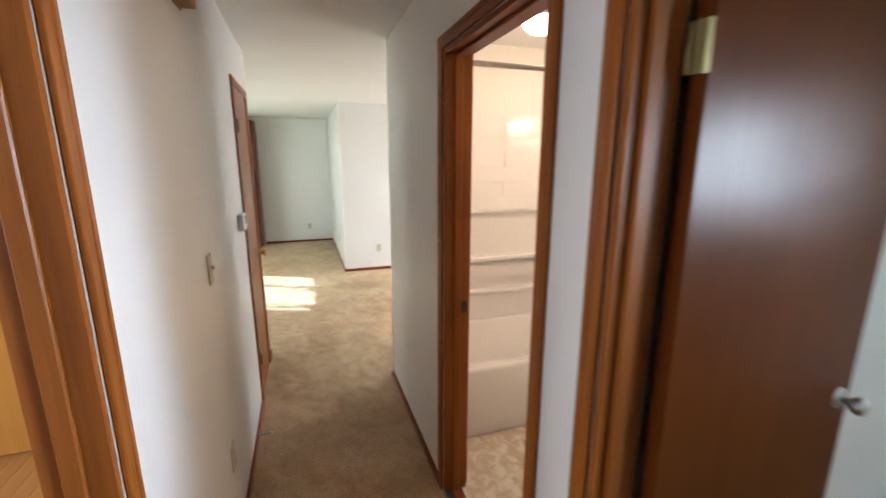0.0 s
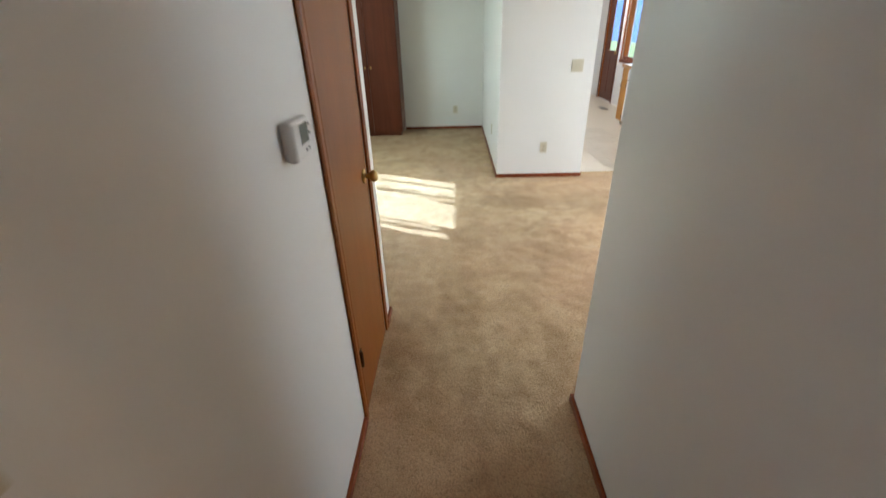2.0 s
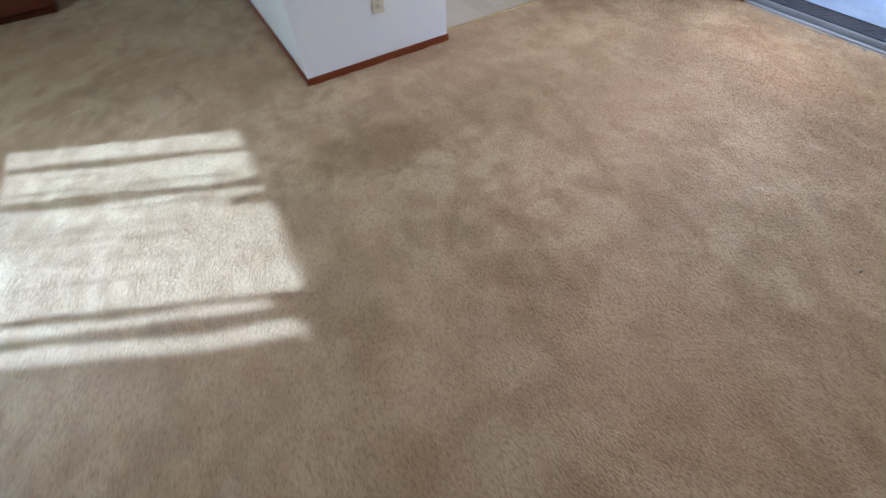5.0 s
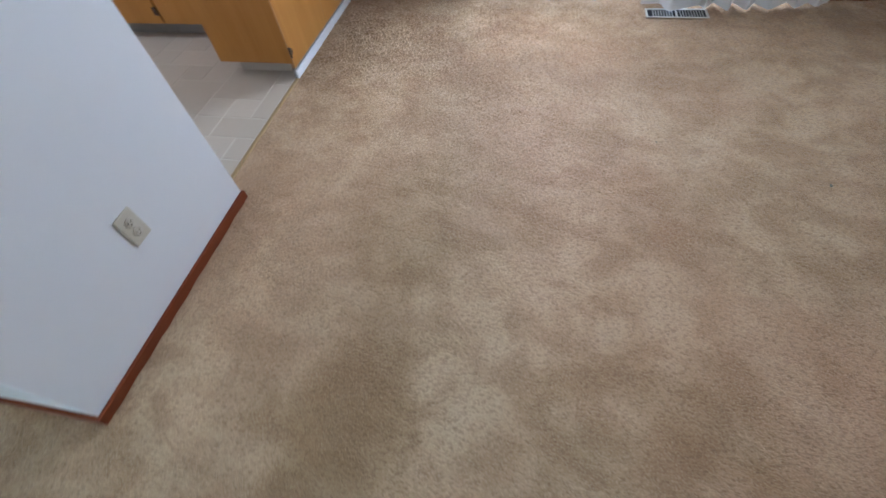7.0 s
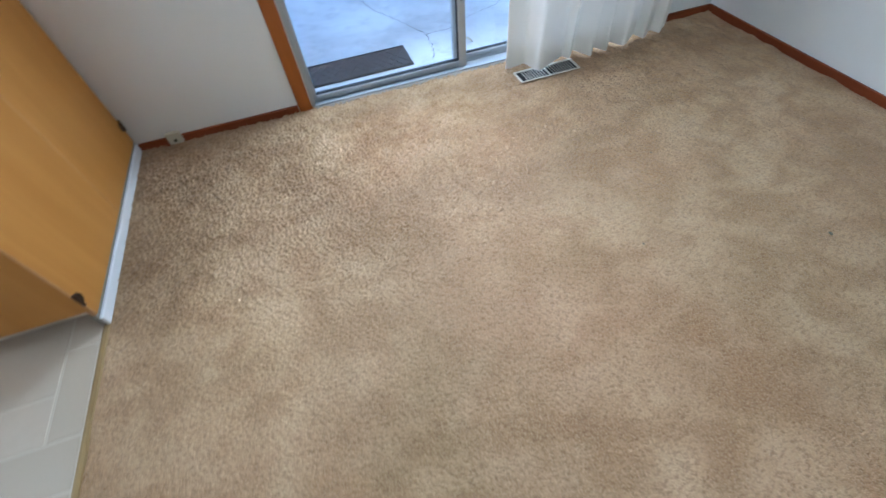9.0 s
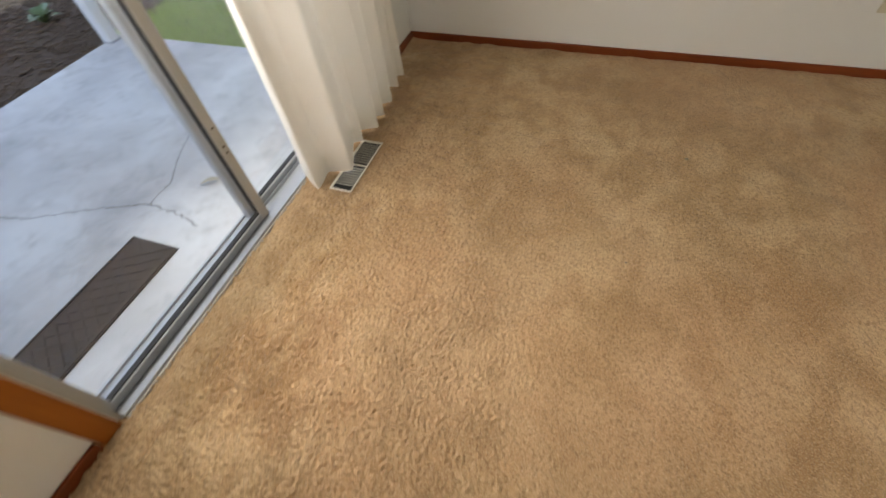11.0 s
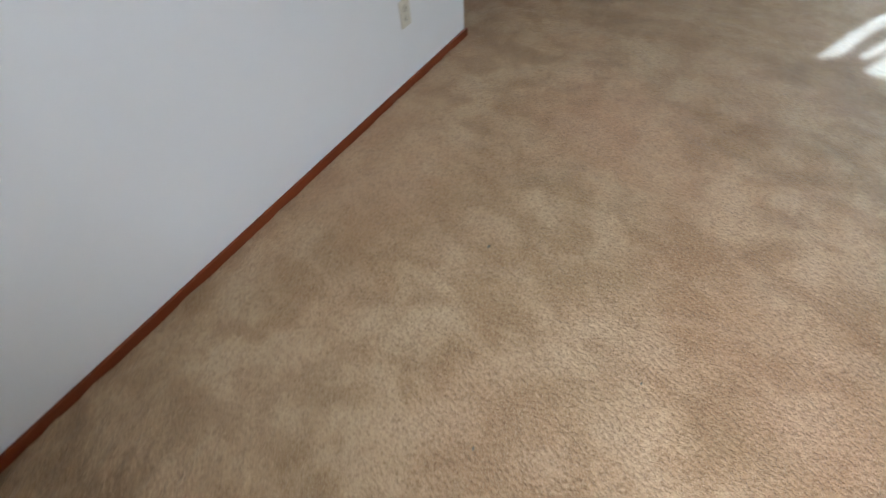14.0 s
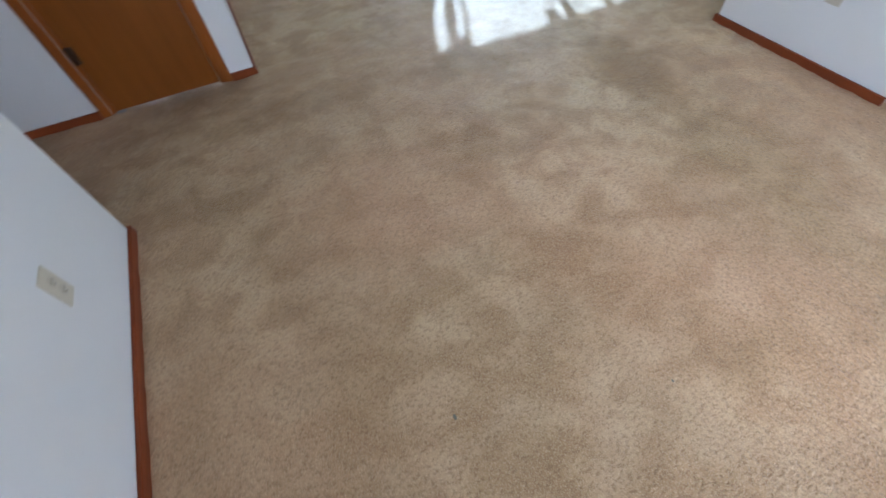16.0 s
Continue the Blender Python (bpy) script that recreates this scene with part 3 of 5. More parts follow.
def knob(parent, m, material=None):
    k = part("knob", lathe([(0.010, 0.004), (0.010, 0.022), (0.018, 0.030), (0.026, 0.040), (0.027, 0.050), (0.020, 0.060), (0.006, 0.063)], 24, m),
             material or M_BRASS, parent, "polished brass door knob")
    part("rosette", lathe([(0.032, 0.0), (0.032, 0.003), (0.024, 0.008), (0.012, 0.010)], 24, m), material or M_BRASS, k)
    return k


# linen closet door, closed
d1 = thing("door_1", (0, 0.235, 0), "closed brown flush closet door with a brass knob", "door", "", "structure")
slab = part("slab", box(-0.031, 0.004, -0.041, 0.479, 0.012, 2.008, 0.002), M_DOOR, d1)
jambs(d1, -0.108, -0.002, -0.062, 0.500, 2.03)
casing(d1, 0.0, 1, -0.062, 0.500, 2.03, w=0.045, t=0.011)
for z in (0.302, 1.80):
    hinge(slab, 0.0105, -0.044, z, 0.078)
knob(slab, pose(0.004, 0.412, 0.932, 0, 90, 0))

# bathroom doorway, no door in sight
d2 = thing("door_2", (0.97, -1.55, 0), "brown wooden door frame of the bathroom doorway", "door frame", "", "structure")
jambs(d2, 0.919, 1.028, -1.93, -1.172, 2.03, 0.955)
casing(d2, 0.917, -1, -1.93, -1.172, 2.03)
casing(d2, 1.03, 1, -1.93, -1.172, 2.03)
strike = part("strike_plate", box(0.995, 1.022, -1.1925, -1.1895, 0.93, 0.985, 0.001), M_BRONZE, d2, "dark metal strike plate")
part("nail_head", lathe([(0.004, 0), (0.004, 0.001), (0.002, 0.002)], 10, pose(0.9035, -1.15, 1.26, 0, -90, 0)), M_WHITE_PL, d2, "white filled nail hole")

# bedroom door, swung open into the room
d3 = thing("door_3", (0.97, -2.19, 0), "open brown flush door with a bright metal knob", "door", "", "structure")
jambs(d3, 0.919, 1.028, -2.94, -2.18, 2.03, 0.945)
casing(d3, 0.917, -1, -2.94, -2.18, 2.03)
casing(d3, 1.03, 1, -2.94, -2.18, 2.03)
ang = radians(4.0)
b = box(0.012, 0.775, -0.035, 0.0, 0.012, 2.008, 0.002)
swing = Matrix.Translation((1.036, -2.202, 0)) @ Matrix.Rotation(ang, 4, "Z")
bmesh.ops.transform(b, matrix=swing, verts=b.verts)
slab3 = part("slab", b, M_DOOR_RED, d3)
for z in (0.285, 1.80):
    b = lathe([(0.005, -0.045), (0.007, -0.042), (0.007, 0.042), (0.005, 0.045)], 10, Matrix.Translation((1.034, -2.206, z)))
    add_box(b, 1.034, 1.050, -2.2385, -2.204, z - 0.045, z + 0.045)
    part("hinge", b, M_BRASS_DULL, slab3, "tarnished brass butt hinge")
kn = knob(slab3, swing @ pose(0.722, -0.035, 0.945, 90, 0, 0), M_NICKEL)
kn["label"] = "bright metal door knob"

# doorway of the left bedroom
d4 = thing("door_4", (-0.05, -2.39, 0), "brown wooden door frame of the bedroom doorway", "door frame", "", "structure")
jambs(d4, -0.108, -0.002, -2.77, -2.01, 2.03, -0.075)
casing(d4, 0.0, 1, -2.77, -2.01, 2.03)

# bedroom seen past the jamb: oak boards and a closet door
bmr = thing("floor_bedroom", (-1.6, -1.8, 0), "orange-toned oak strip floor", "wood floor", "", "structure")
random.seed(3)
bm = box(-3.2, -0.11, -3.6, -0.16, -0.02, -0.010)
part("underlay", bm, M_KICK, bmr)
bd = mesh_of("board", box(-0.040, 0.040, -0.43, 0.43, -0.010, 0.0, 0.0015), M_HARDWOOD)
for i in range(36):
    for j in range(4):
        ob = new("board", bd)
        ob.parent = bmr
        ob.location = Vector((-0.155 - i * 0.0815, -0.60 - j * 0.865, 0)) - ORIGIN[bmr]
d5 = thing("closet_door", (-1.35, -0.17, 0), "flush orange-brown wooden closet door", "door")
part("slab", box(-1.80, -0.95, -0.196, -0.162, 0.012, 2.03, 0.002), M_CAB, d5)
part("pull", lathe([(0.012, 0), (0.016, 0.012), (0.006, 0.018)], 14, pose(-1.05, -0.196, 0.95, 90, 0, 0)), M_BRASS, d5)


# ---------------------------------------------------------------- wall plates and small wall things
def outlet(name, m, switch=0, label="", group="wall outlets"):
    """A duplex receptacle (switch=0) or a plate with that many toggles, facing +y at the pose m."""
    o = new(name)
    o.empty_display_size = 0.03
    ORIGIN[o] = Vector((0, 0, 0))
    w = 0.07 if switch < 2 else 0.116
    part("plate", box(-w / 2, w / 2, 0.0, 0.006, -0.057, 0.057, 0.003, 2), M_PLATE, o)
    if switch == 0:
        for s in (-1, 1):
            r = part("receptacle", lathe([(0.0165, 0.005), (0.0165, 0.0078), (0.015, 0.0085)], 20, pose(0, 0, 0.0195 * s, -90, 0, 0)), M_PLATE_IN, o)
            b = box(-0.0075, -0.0055, 0.0080, 0.0090, 0.0195 * s - 0.002, 0.0195 * s + 0.006)
            add_box(b, 0.0055, 0.0075, 0.0080, 0.0090, 0.0195 * s - 0.001, 0.0195 * s + 0.006)
            add_box(b, -0.002, 0.002, 0.0080, 0.0090, 0.0195 * s - 0.010, 0.0195 * s - 0.006)
            part("slot", b, M_SLOT, r)
        part("screw", lathe([(0.0032, 0.005), (0.0032, 0.0068), (0.002, 0.0075)], 10, pose(0, 0, 0, -90, 0, 0)), M_PLATE_IN, o)
    for k in range(switch):
        cx = 0 if switch == 1 else (k - 0.5) * 0.046
        b = box(cx - 0.0045, cx + 0.0045, 0.004, 0.020, -0.004, 0.010, 0.002)
        bmesh.ops.rotate(b, cent=(cx, 0.004, 0), matrix=Matrix.Rotation(radians(18), 3, "X"), verts=b.verts)
        part("toggle", b, M_PLATE, o)
        for s in (-1, 1):
            part("screw", lathe([(0.0030, 0.005), (0.0030, 0.0068), (0.002, 0.0072)], 10, pose(cx, 0, 0.030 * s, -90, 0, 0)), M_PLATE_IN, o)
    o.matrix_basis = m
    return tagged(o, label, "outlet" if not switch else "light switch", group)


LB = "almond plastic duplex outlet on the white wall"
o1 = outlet("wall_outlet", pose(1.356, 3.135, 0.325, 0, 0, 180), 0, LB)
copy_thing(o1, pose(1.410, 0.0, 0.335, 0, 0, 0))
copy_thing(o1, pose(0.42, 5.715, 0.306, 0, 0, 180))
copy_thing(o1, pose(0.866, 3.93, 0.36, 0, 0, 90))
copy_thing(o1, pose(0.0, -1.12, 0.385, 0, 0, -90))
outlet("light_switch", pose(0.0, -1.125, 1.2, 0, 0, -90), 1, "almond toggle switch plate on the hall wall", "switches")
outlet("light_switch", pose(1.62, 3.135, 1.127, 0, 0, 180), 2, "almond double toggle switch plate on the white wall", "switches")

th = thing("thermostat", (0, -0.30, 1.262), "white plastic thermostat with grey display and buttons", "thermostat")
part("back_plate", box(0.0, 0.006, -0.352, -0.242, 1.219, 1.305, 0.002), M_WHITE_PL, th)
body = part("body", box(0.003, 0.034, -0.358, -0.236, 1.213, 1.310, 0.012, 4), M_WHITE_PL, th)
part("display", box(0.0335, 0.0352, -0.318, -0.262, 1.250, 1.298, 0.001), M_LCD, body, "dark grey lcd display")
for yy, zz in ((-0.252, 1.290), (-0.252, 1.268), (-0.268, 1.234), (-0.290, 1.234)):
    part("button", lathe([(0.0045, 0.0335), (0.0045, 0.036), (0.003, 0.0368)], 12, pose(0, yy, zz, 0, 90, 0)), M_BTN, body)

ch = thing("door_chime", (0.0, -1.24, 2.09), "light brown wooden door chime box high on the wall", "door chime")
part("cover", box(0.004, 0.052, -1.34, -1.10, 2.10, 2.25, 0.006, 2), M_CHIME, ch)
part("ridge", box(0.050, 0.058, -1.33, -1.11, 2.150, 2.162, 0.003), M_CHIME, ch)
part("ridge", box(0.050, 0.058, -1.33, -1.11, 2.190, 2.202, 0.003), M_CHIME, ch)
part("back", box(0.0, 0.006, -1.345, -1.095, 2.095, 2.255, 0.001), M_CHIME, ch)

ds = thing("door_stop", (T, -0.47, 0.03), "small metal spring door stop with a white tip", "door stop")
b = lathe([(0.010, 0), (0.010, 0.004), (0.005, 0.008)] + [(0.0045 + 0.001 * (k % 2), 0.010 + 0.003 * k) for k in range(18)], 12, pose(T, -0.47, 0.026, 0, 90, 0))
part("spring", b, M_NICKEL, ds)
part("tip", lathe([(0.007, 0.062), (0.008, 0.066), (0.008, 0.074), (0.004, 0.078)], 12, pose(T, -0.47, 0.026, 0, 90, 0)), M_WHITE_PL, ds)

jk = thing("phone_jack", (3.653, 3.068, 0.03), "beige plastic phone jack box on the baseboard", "phone jack")
part("body", box(3.632, 3.655, 3.036, 3.100, 0.008, 0.066, 0.004, 2), M_PLATE, jk)
part("port", box(3.6305, 3.633, 3.060, 3.074, 0.022, 0.034), M_SLOT, jk)

# tall cabinet by the entry
tc = thing("tall_cabinet", (-0.85, 5.48, 0), "tall dark reddish-brown wooden cabinet against the far wall", "cabinet")
part("body", box(-1.30, -0.412, 5.270, 5.712, 0.05, 2.275, 0.004), M_CLOSET, tc)
part("plinth", box(-1.28, -0.44, 5.290, 5.712, 0.0, 0.05), M_CLOSET, tc)
for x0, x1 in ((-1.296, -0.860), (-0.856, -0.416)):
    dd = part("door", box(x0, x1, 5.248, 5.268, 0.055, 2.265, 0.003), M_CLOSET, tc)
    part("pull", lathe([(0.008, 0), (0.008, 0.012), (0.014, 0.018), (0.012, 0.026), (0.004, 0.028)], 14, pose(-0.90 if x0 < -1 else -0.815, 5.248, 1.0, 90, 0, 0)), M_BRASS, dd)

# front window; the unseen strips hung inside it are added to slice the sun
w1 = thing("window_1", (-2.22, 3.44, 1.15), "front window with a white frame", "window", "", "structure")
for y0, y1 in ((2.72, 2.735), (4.135, 4.15)):
    part("window_frame", box(-2.25, -2.20, y0, y1, 1.15, 2.06), M_ALU_WHITE, w1)
for z0, z1 in ((1.15, 1.17), (2.04, 2.06)):
    part("window_frame", box(-2.25, -2.20, 2.735, 4.135, z0, z1), M_ALU_WHITE, w1)
pn = part("pane", box(-2.230, -2.226, 2.735, 4.135, 1.17, 2.04), M_GLASS, w1)
pn.visible_shadow = False
bl = thing("vertical_blind", (-2.12, 3.44, 2.06), "unseen blind of uneven strips added to cut the sun patch", "blind")
part("head_rail", box(-2.155, -2.10, 2.66, 4.22, 2.09, 2.13), M_WHITE_PL, bl)


def ragged(y0, y1, z_lo, z_hi, wob, fray):
    """A thin hanging strip with wandering sides and an uneven lower end."""
    b = bmesh.new()
    ny, nz = max(2, int((y1 - y0) / 0.006)), 16
    grid = []
    for j in range(nz + 1):
        f = j / nz
        row = []
        for i in range(ny + 1):
            u = i / ny
            side = wob * (math.sin(j * 0.8 + y0 * 13) + 0.5 * math.sin(j * 2.1 + y0 * 37))
            width = 0.82 + 0.22 * math.sin(j * 0.6 + y0 * 19)
            yy = (y0 + y1) / 2 + (u - 0.5) * (y1 - y0) * width + side
            lo = z_lo + fray * (math.sin(41 * yy + 3) + 0.7 * math.sin(113 * yy) + 0.5 * math.sin(257 * yy))
            row.append(b.verts.new((-2.13, yy, lo + (z_hi - lo) * f)))
        grid.append(row)
    for r0, r1 in zip(grid, grid[1:]):
        for i in range(ny):
            b.faces.new((r0[i], r0[i + 1], r1[i + 1], r1[i]))
    bmesh.ops.solidify(b, geom=b.faces[:], thickness=0.0015)
    return b


# widths and ends fitted to the streaks of sun on the carpet
for y0, y1, z0, z1 in ((2.640, 2.742, 1.10, 2.095), (2.796, 2.872, 1.10, 2.095), (2.905, 2.955, 1.10, 2.095), (3.582, 3.668, 1.10, 2.095), (3.872, 3.948, 1.10, 2.095),
                       (4.118, 4.19, 1.10, 2.095), (3.531, 3.547, 1.45, 2.095), (3.427, 3.439, 1.10, 1.72), (3.220, 3.229, 1.10, 1.71), (3.757, 3.764, 1.10, 1.80),
                       (3.100, 3.112, 1.10, 1.70), (3.335, 3.347, 1.10, 1.76), (3.395, 3.409, 1.10, 1.55), (3.588, 3.600, 1.10, 1.70), (3.700, 3.722, 1.10, 1.88), (3.815, 3.829, 1.10, 1.60)):
    part("slat", ragged(y0, y1, z0, z1, 0.004, 0.0), M_WHITE_PL, bl)
for y0, y1, zl in ((2.66, 2.82, 1.895), (2.82, 2.96, 1.825), (2.96, 3.10, 1.935), (3.10, 3.46, 1.950), (3.46, 3.55, 1.815), (3.55, 3.62, 1.962), (3.62, 3.92, 1.978), (3.92, 4.20, 1.975)):
    part("valance", ragged(y0 - 0.006, y1 + 0.006, zl, 2.092, 0.0, 0.009), M_WHITE_PL, bl, "unseen strip with a frayed end that shapes the sun patch")


# ---------------------------------------------------------------- sliding door, drape, register
sd = thing("door_5", (3.73, 1.48, 0), "aluminium sliding patio door with two glass panels", "sliding door", "", "structure")
part("casing", box(3.651, 3.665, 2.407, 2.472, 0, 2.11, 0.004, 2), M_TRIM_Z, sd)
part("casing", box(3.651, 3.665, 0.498, 0.563, 0, 2.11, 0.004, 2), M_TRIM_Z, sd)
part("casing", box(3.651, 3.665, 0.563, 2.407, 2.05, 2.11, 0.004, 2), M_TRIM_Y, sd)
part("jamb", box(3.667, 3.79, 2.389, 2.405, 0.0, 2.05), M_ALU, sd)
part("jamb", box(3.667, 3.79, 0.565, 0.581, 0.0, 2.05), M_ALU_WHITE, sd)
part("head_track", box(3.667, 3.79, 0.581, 2.389, 2.02, 2.05), M_ALU_WHITE, sd)
b = box(3.654, 3.800, 0.581, 2.389, -0.02, 0.004, 0.002)
add_box(b, 3.652, 3.676, 0.581, 2.389, 0.004, 0.016, 0.002)
add_box(b, 3.738, 3.742, 0.581, 2.389, 0.004, 0.018)
add_box(b, 3.788, 3.799, 0.581, 2.389, 0.004, 0.014, 0.002)
part("sill_track", b, M_ALU, sd)
part("sill_lip", box(3.645, 3.653, 0.581, 2.389, -0.012, 0.006, 0.002), M_ALU_WHITE, sd, "worn pale sill lip")
# black strip laid on the sill as the shade of the track gap
part("track_shadow", box(3.676, 3.683, 0.582, 2.388, 0.004, 0.0055), M_RUBBER, sd, "black strip for the shaded gap of the track")


def slider(xc, y0, y1, w0, w1):
    z0, z1 = 0.008, 2.03
    pnl = part("panel_frame", box(xc - 0.016, xc + 0.016, y0, y0 + w0, z0, z1, 0.002), M_ALU_WHITE, sd, "aluminium door panel frame")
    a, c = y0 + w0, y1 - w1
    for nm, bmx, mm in (
        ("stile", box(xc - 0.016, xc + 0.016, c, y1, z0, z1, 0.002), M_ALU),
        ("bottom_rail", box(xc - 0.017, xc + 0.015, a, c, z0, z0 + 0.034, 0.003), M_ALU),
        ("top_rail", box(xc - 0.015, xc + 0.015, a, c, z1 - 0.05, z1, 0.003), M_ALU),
        ("gasket", box(xc - 0.010, xc + 0.010, a, c, z0 + 0.034, z0 + 0.039), M_RUBBER),
        ("gasket", box(xc - 0.010, xc + 0.010, a, a + 0.005, z0 + 0.039, z1 - 0.05), M_RUBBER),
    ):
        part(nm, bmx, mm, pnl)
    g = part("pane", box(xc - 0.002, xc + 0.002, a + 0.005, c, z0 + 0.039, z1 - 0.05), M_GLASS, pnl)
    g.visible_shadow = False
    return pnl


p1 = slider(3.712, 1.548, 2.389, 0.040, 0.020)
for zz in (0.34, 0.365, 0.44):
    part("screw", lathe([(0.005, 0), (0.005, 0.001), (0.003, 0.002)], 10, pose(3.696, 1.568, zz, 0, -90, 0)), M_BRONZE, p1)
slider(3.765, 0.581, 1.60, 0.04, 0.04)

# drape: pleated cloth bunched over the southern half
FOLDS = ((3.668, 1.305), (3.555, 1.376), (3.562, 1.268), (3.464, 1.226), (3.545, 1.060), (3.503, 1.030), (3.575, 0.968), (3.478, 0.915), (3.572, 0.868), (3.492, 0.812),
         (3.570, 0.752), (3.500, 0.696), (3.578, 0.585), (3.520, 0.560), (3.580, 0.474), (3.535, 0.448), (3.590, 0.372))


def fold_line(steps=11):
    """The drape's plan: creased folds joined by nearly flat runs."""
    k = [Vector((x, y, 0)) for x, y in FOLDS]
    k = [2 * k[0] - k[1]] + k + [2 * k[-1] - k[-2]]
    out = []
    for i in range(1, len(k) - 2):
        m0, m1 = (k[i + 1] - k[i - 1]) * 0.30, (k[i + 2] - k[i]) * 0.30
        for j in range(steps):
            f = j / steps
            f2, f3 = f * f, f * f * f
            out.append((2 * f3 - 3 * f2 + 1) * k[i] + (f3 - 2 * f2 + f) * m0 + (3 * f2 - 2 * f3) * k[i + 1] + (f3 - f2) * m1)
    return out + [k[-2]]


def drape_sheet(shift, z0, z1, nz):
    b = bmesh.new()
    line = fold_line()
    rows = []
    for j in range(nz + 1):
        z = z0 + (z1 - z0) * j / nz
        f = z / 2.16
        row = []
        for i, p in enumerate(line):
            u = i / 11
            sway = 0.007 * math.sin(2.6 * f + u * 0.9) * f * (1 - f) * 4
            crease = 0.004 * noise.noise(Vector((u * 1.7, f * 5.0, 2.0)))
            x = 3.545 + (p.x - 3.545) * (1.0 - 0.22 * f) + sway + crease + shift
            y = p.y + 0.010 * math.sin(2.0 * f + u * 0.6) * f
            hem = 0.004 * noise.noise(Vector((u * 0.8, 0.3, 7.0))) * (1 - min(1, f * 12))
            row.append(b.verts.new((x, y, z + hem)))
        rows.append(row)
    for r0, r1 in zip(rows, rows[1:]):
        for i in range(len(line) - 1):
            fc = b.faces.new((r0[i], r0[i + 1], r1[i + 1], r1[i]))
            fc.smooth = True
    return b


dr = thing("drape", (3.55, 0.87, 0.02), "off-white pleated drape gathered beside the glass", "curtain")
cloth = part("cloth", drape_sheet(0.0, 0.014, 2.16, 34), M_DRAPE, dr)
hm = part("hem", drape_sheet(0.0016, 0.016, 0.105, 6), M_DRAPE, dr, "doubled hem")
part("rod", tube([(3.56, 0.30, 2.17), (3.56, 2.62, 2.17)], 0.012), M_WHITE_PL, dr, "white curtain rod")
for yy in (0.33, 2.58):
    part("bracket", box(3.55, 3.665, yy - 0.01, yy + 0.01, 2.155, 2.185, 0.002), M_WHITE_PL, dr)

# floor register
rg = thing("floor_register", (3.462, 1.182, 0), "cream metal floor register with dark louvres", "floor vent")
X0, X1, Y0, Y1 = 3.414, 3.520, 1.012, 1.352
b = box(X0, X1, Y0, Y0 + 0.013, 0.001, 0.007, 0.002)
add_box(b, X0, X1, Y1 - 0.010, Y1, 0.001, 0.007, 0.002)
add_box(b, X0, X0 + 0.006, Y0 + 0.01, Y1 - 0.01, 0.001, 0.0068, 0.001)
add_box(b, X1 - 0.010, X1, Y0 + 0.01, Y1 - 0.01, 0.001, 0.0068, 0.001)
add_box(b, X0 + 0.005, X1 - 0.009, 1.180, 1.188, 0.001, 0.0066, 0.001)
part("frame", b, M_VENT, rg)
# flat black sheet in place of the shaded duct opening
part("duct_shadow", box(X0 + 0.004, X1 - 0.006, Y0 + 0.010, Y1 - 0.008, 0.0, 0.0022), M_VENT_IN, rg, "black sheet for the shade behind the louvres")
y = Y0 + 0.030
while y < Y1 - 0.026:
    if not 1.170 < y < 1.196:
        b = box(X0 + 0.006, X1 - 0.010, y - 0.0022, y + 0.0022, 0.0026, 0.0060)
        bmesh.ops.rotate(b, cent=(0, y, 0.004), matrix=Matrix.Rotation(radians(28 if y < 1.18 else -20), 3, "X"), verts=b.verts)
        part("louvre", b, M_LOUVRE, rg)
    y += 0.0150

# crumbs lying on the pile
for cx, cy, s in ((2.103, 0.815, 0.006), (2.70, 1.10, 0.004), (2.30, 1.42, 0.0035)):
    b = bmesh.new()
    bmesh.ops.create_icosphere(b, subdivisions=2, radius=s)
    for v in b.verts:
        v.co = Vector((v.co.x * 1.5 + 0.002 * noise.noise(v.co * 300), v.co.y * 0.8, v.co.z * 0.6 + 0.001 * noise.noise(v.co * 500)))
    bmesh.ops.translate(b, vec=(cx, cy, 0.004), verts=b.verts)
    solid("lint", b, M_TWIG, "small dark crumb lying on the carpet", "lint", "crumbs")

# ---------------------------------------------------------------- kitchen
CX = 3.06
pen = thing("peninsula_cabinet", (3.17, 3.45, 0), "honey-orange veneer peninsula cabinet with dark hinges", "cabinet", "kitchen cabinets")
part("body", box(2.690, 3.663, 3.262, 3.672, 0.085, 0.875, 0.002), M_CAB, pen)
part("end_panel", box(2.672, 2.690, 3.245, 3.680, 0.085, 0.875, 0.0015), M_CAB, pen)
part("toe_kick", box(2.74, 3.663, 3.262, 3.62, 0.0, 0.085), M_GROUT, pen, "pale toe kick")
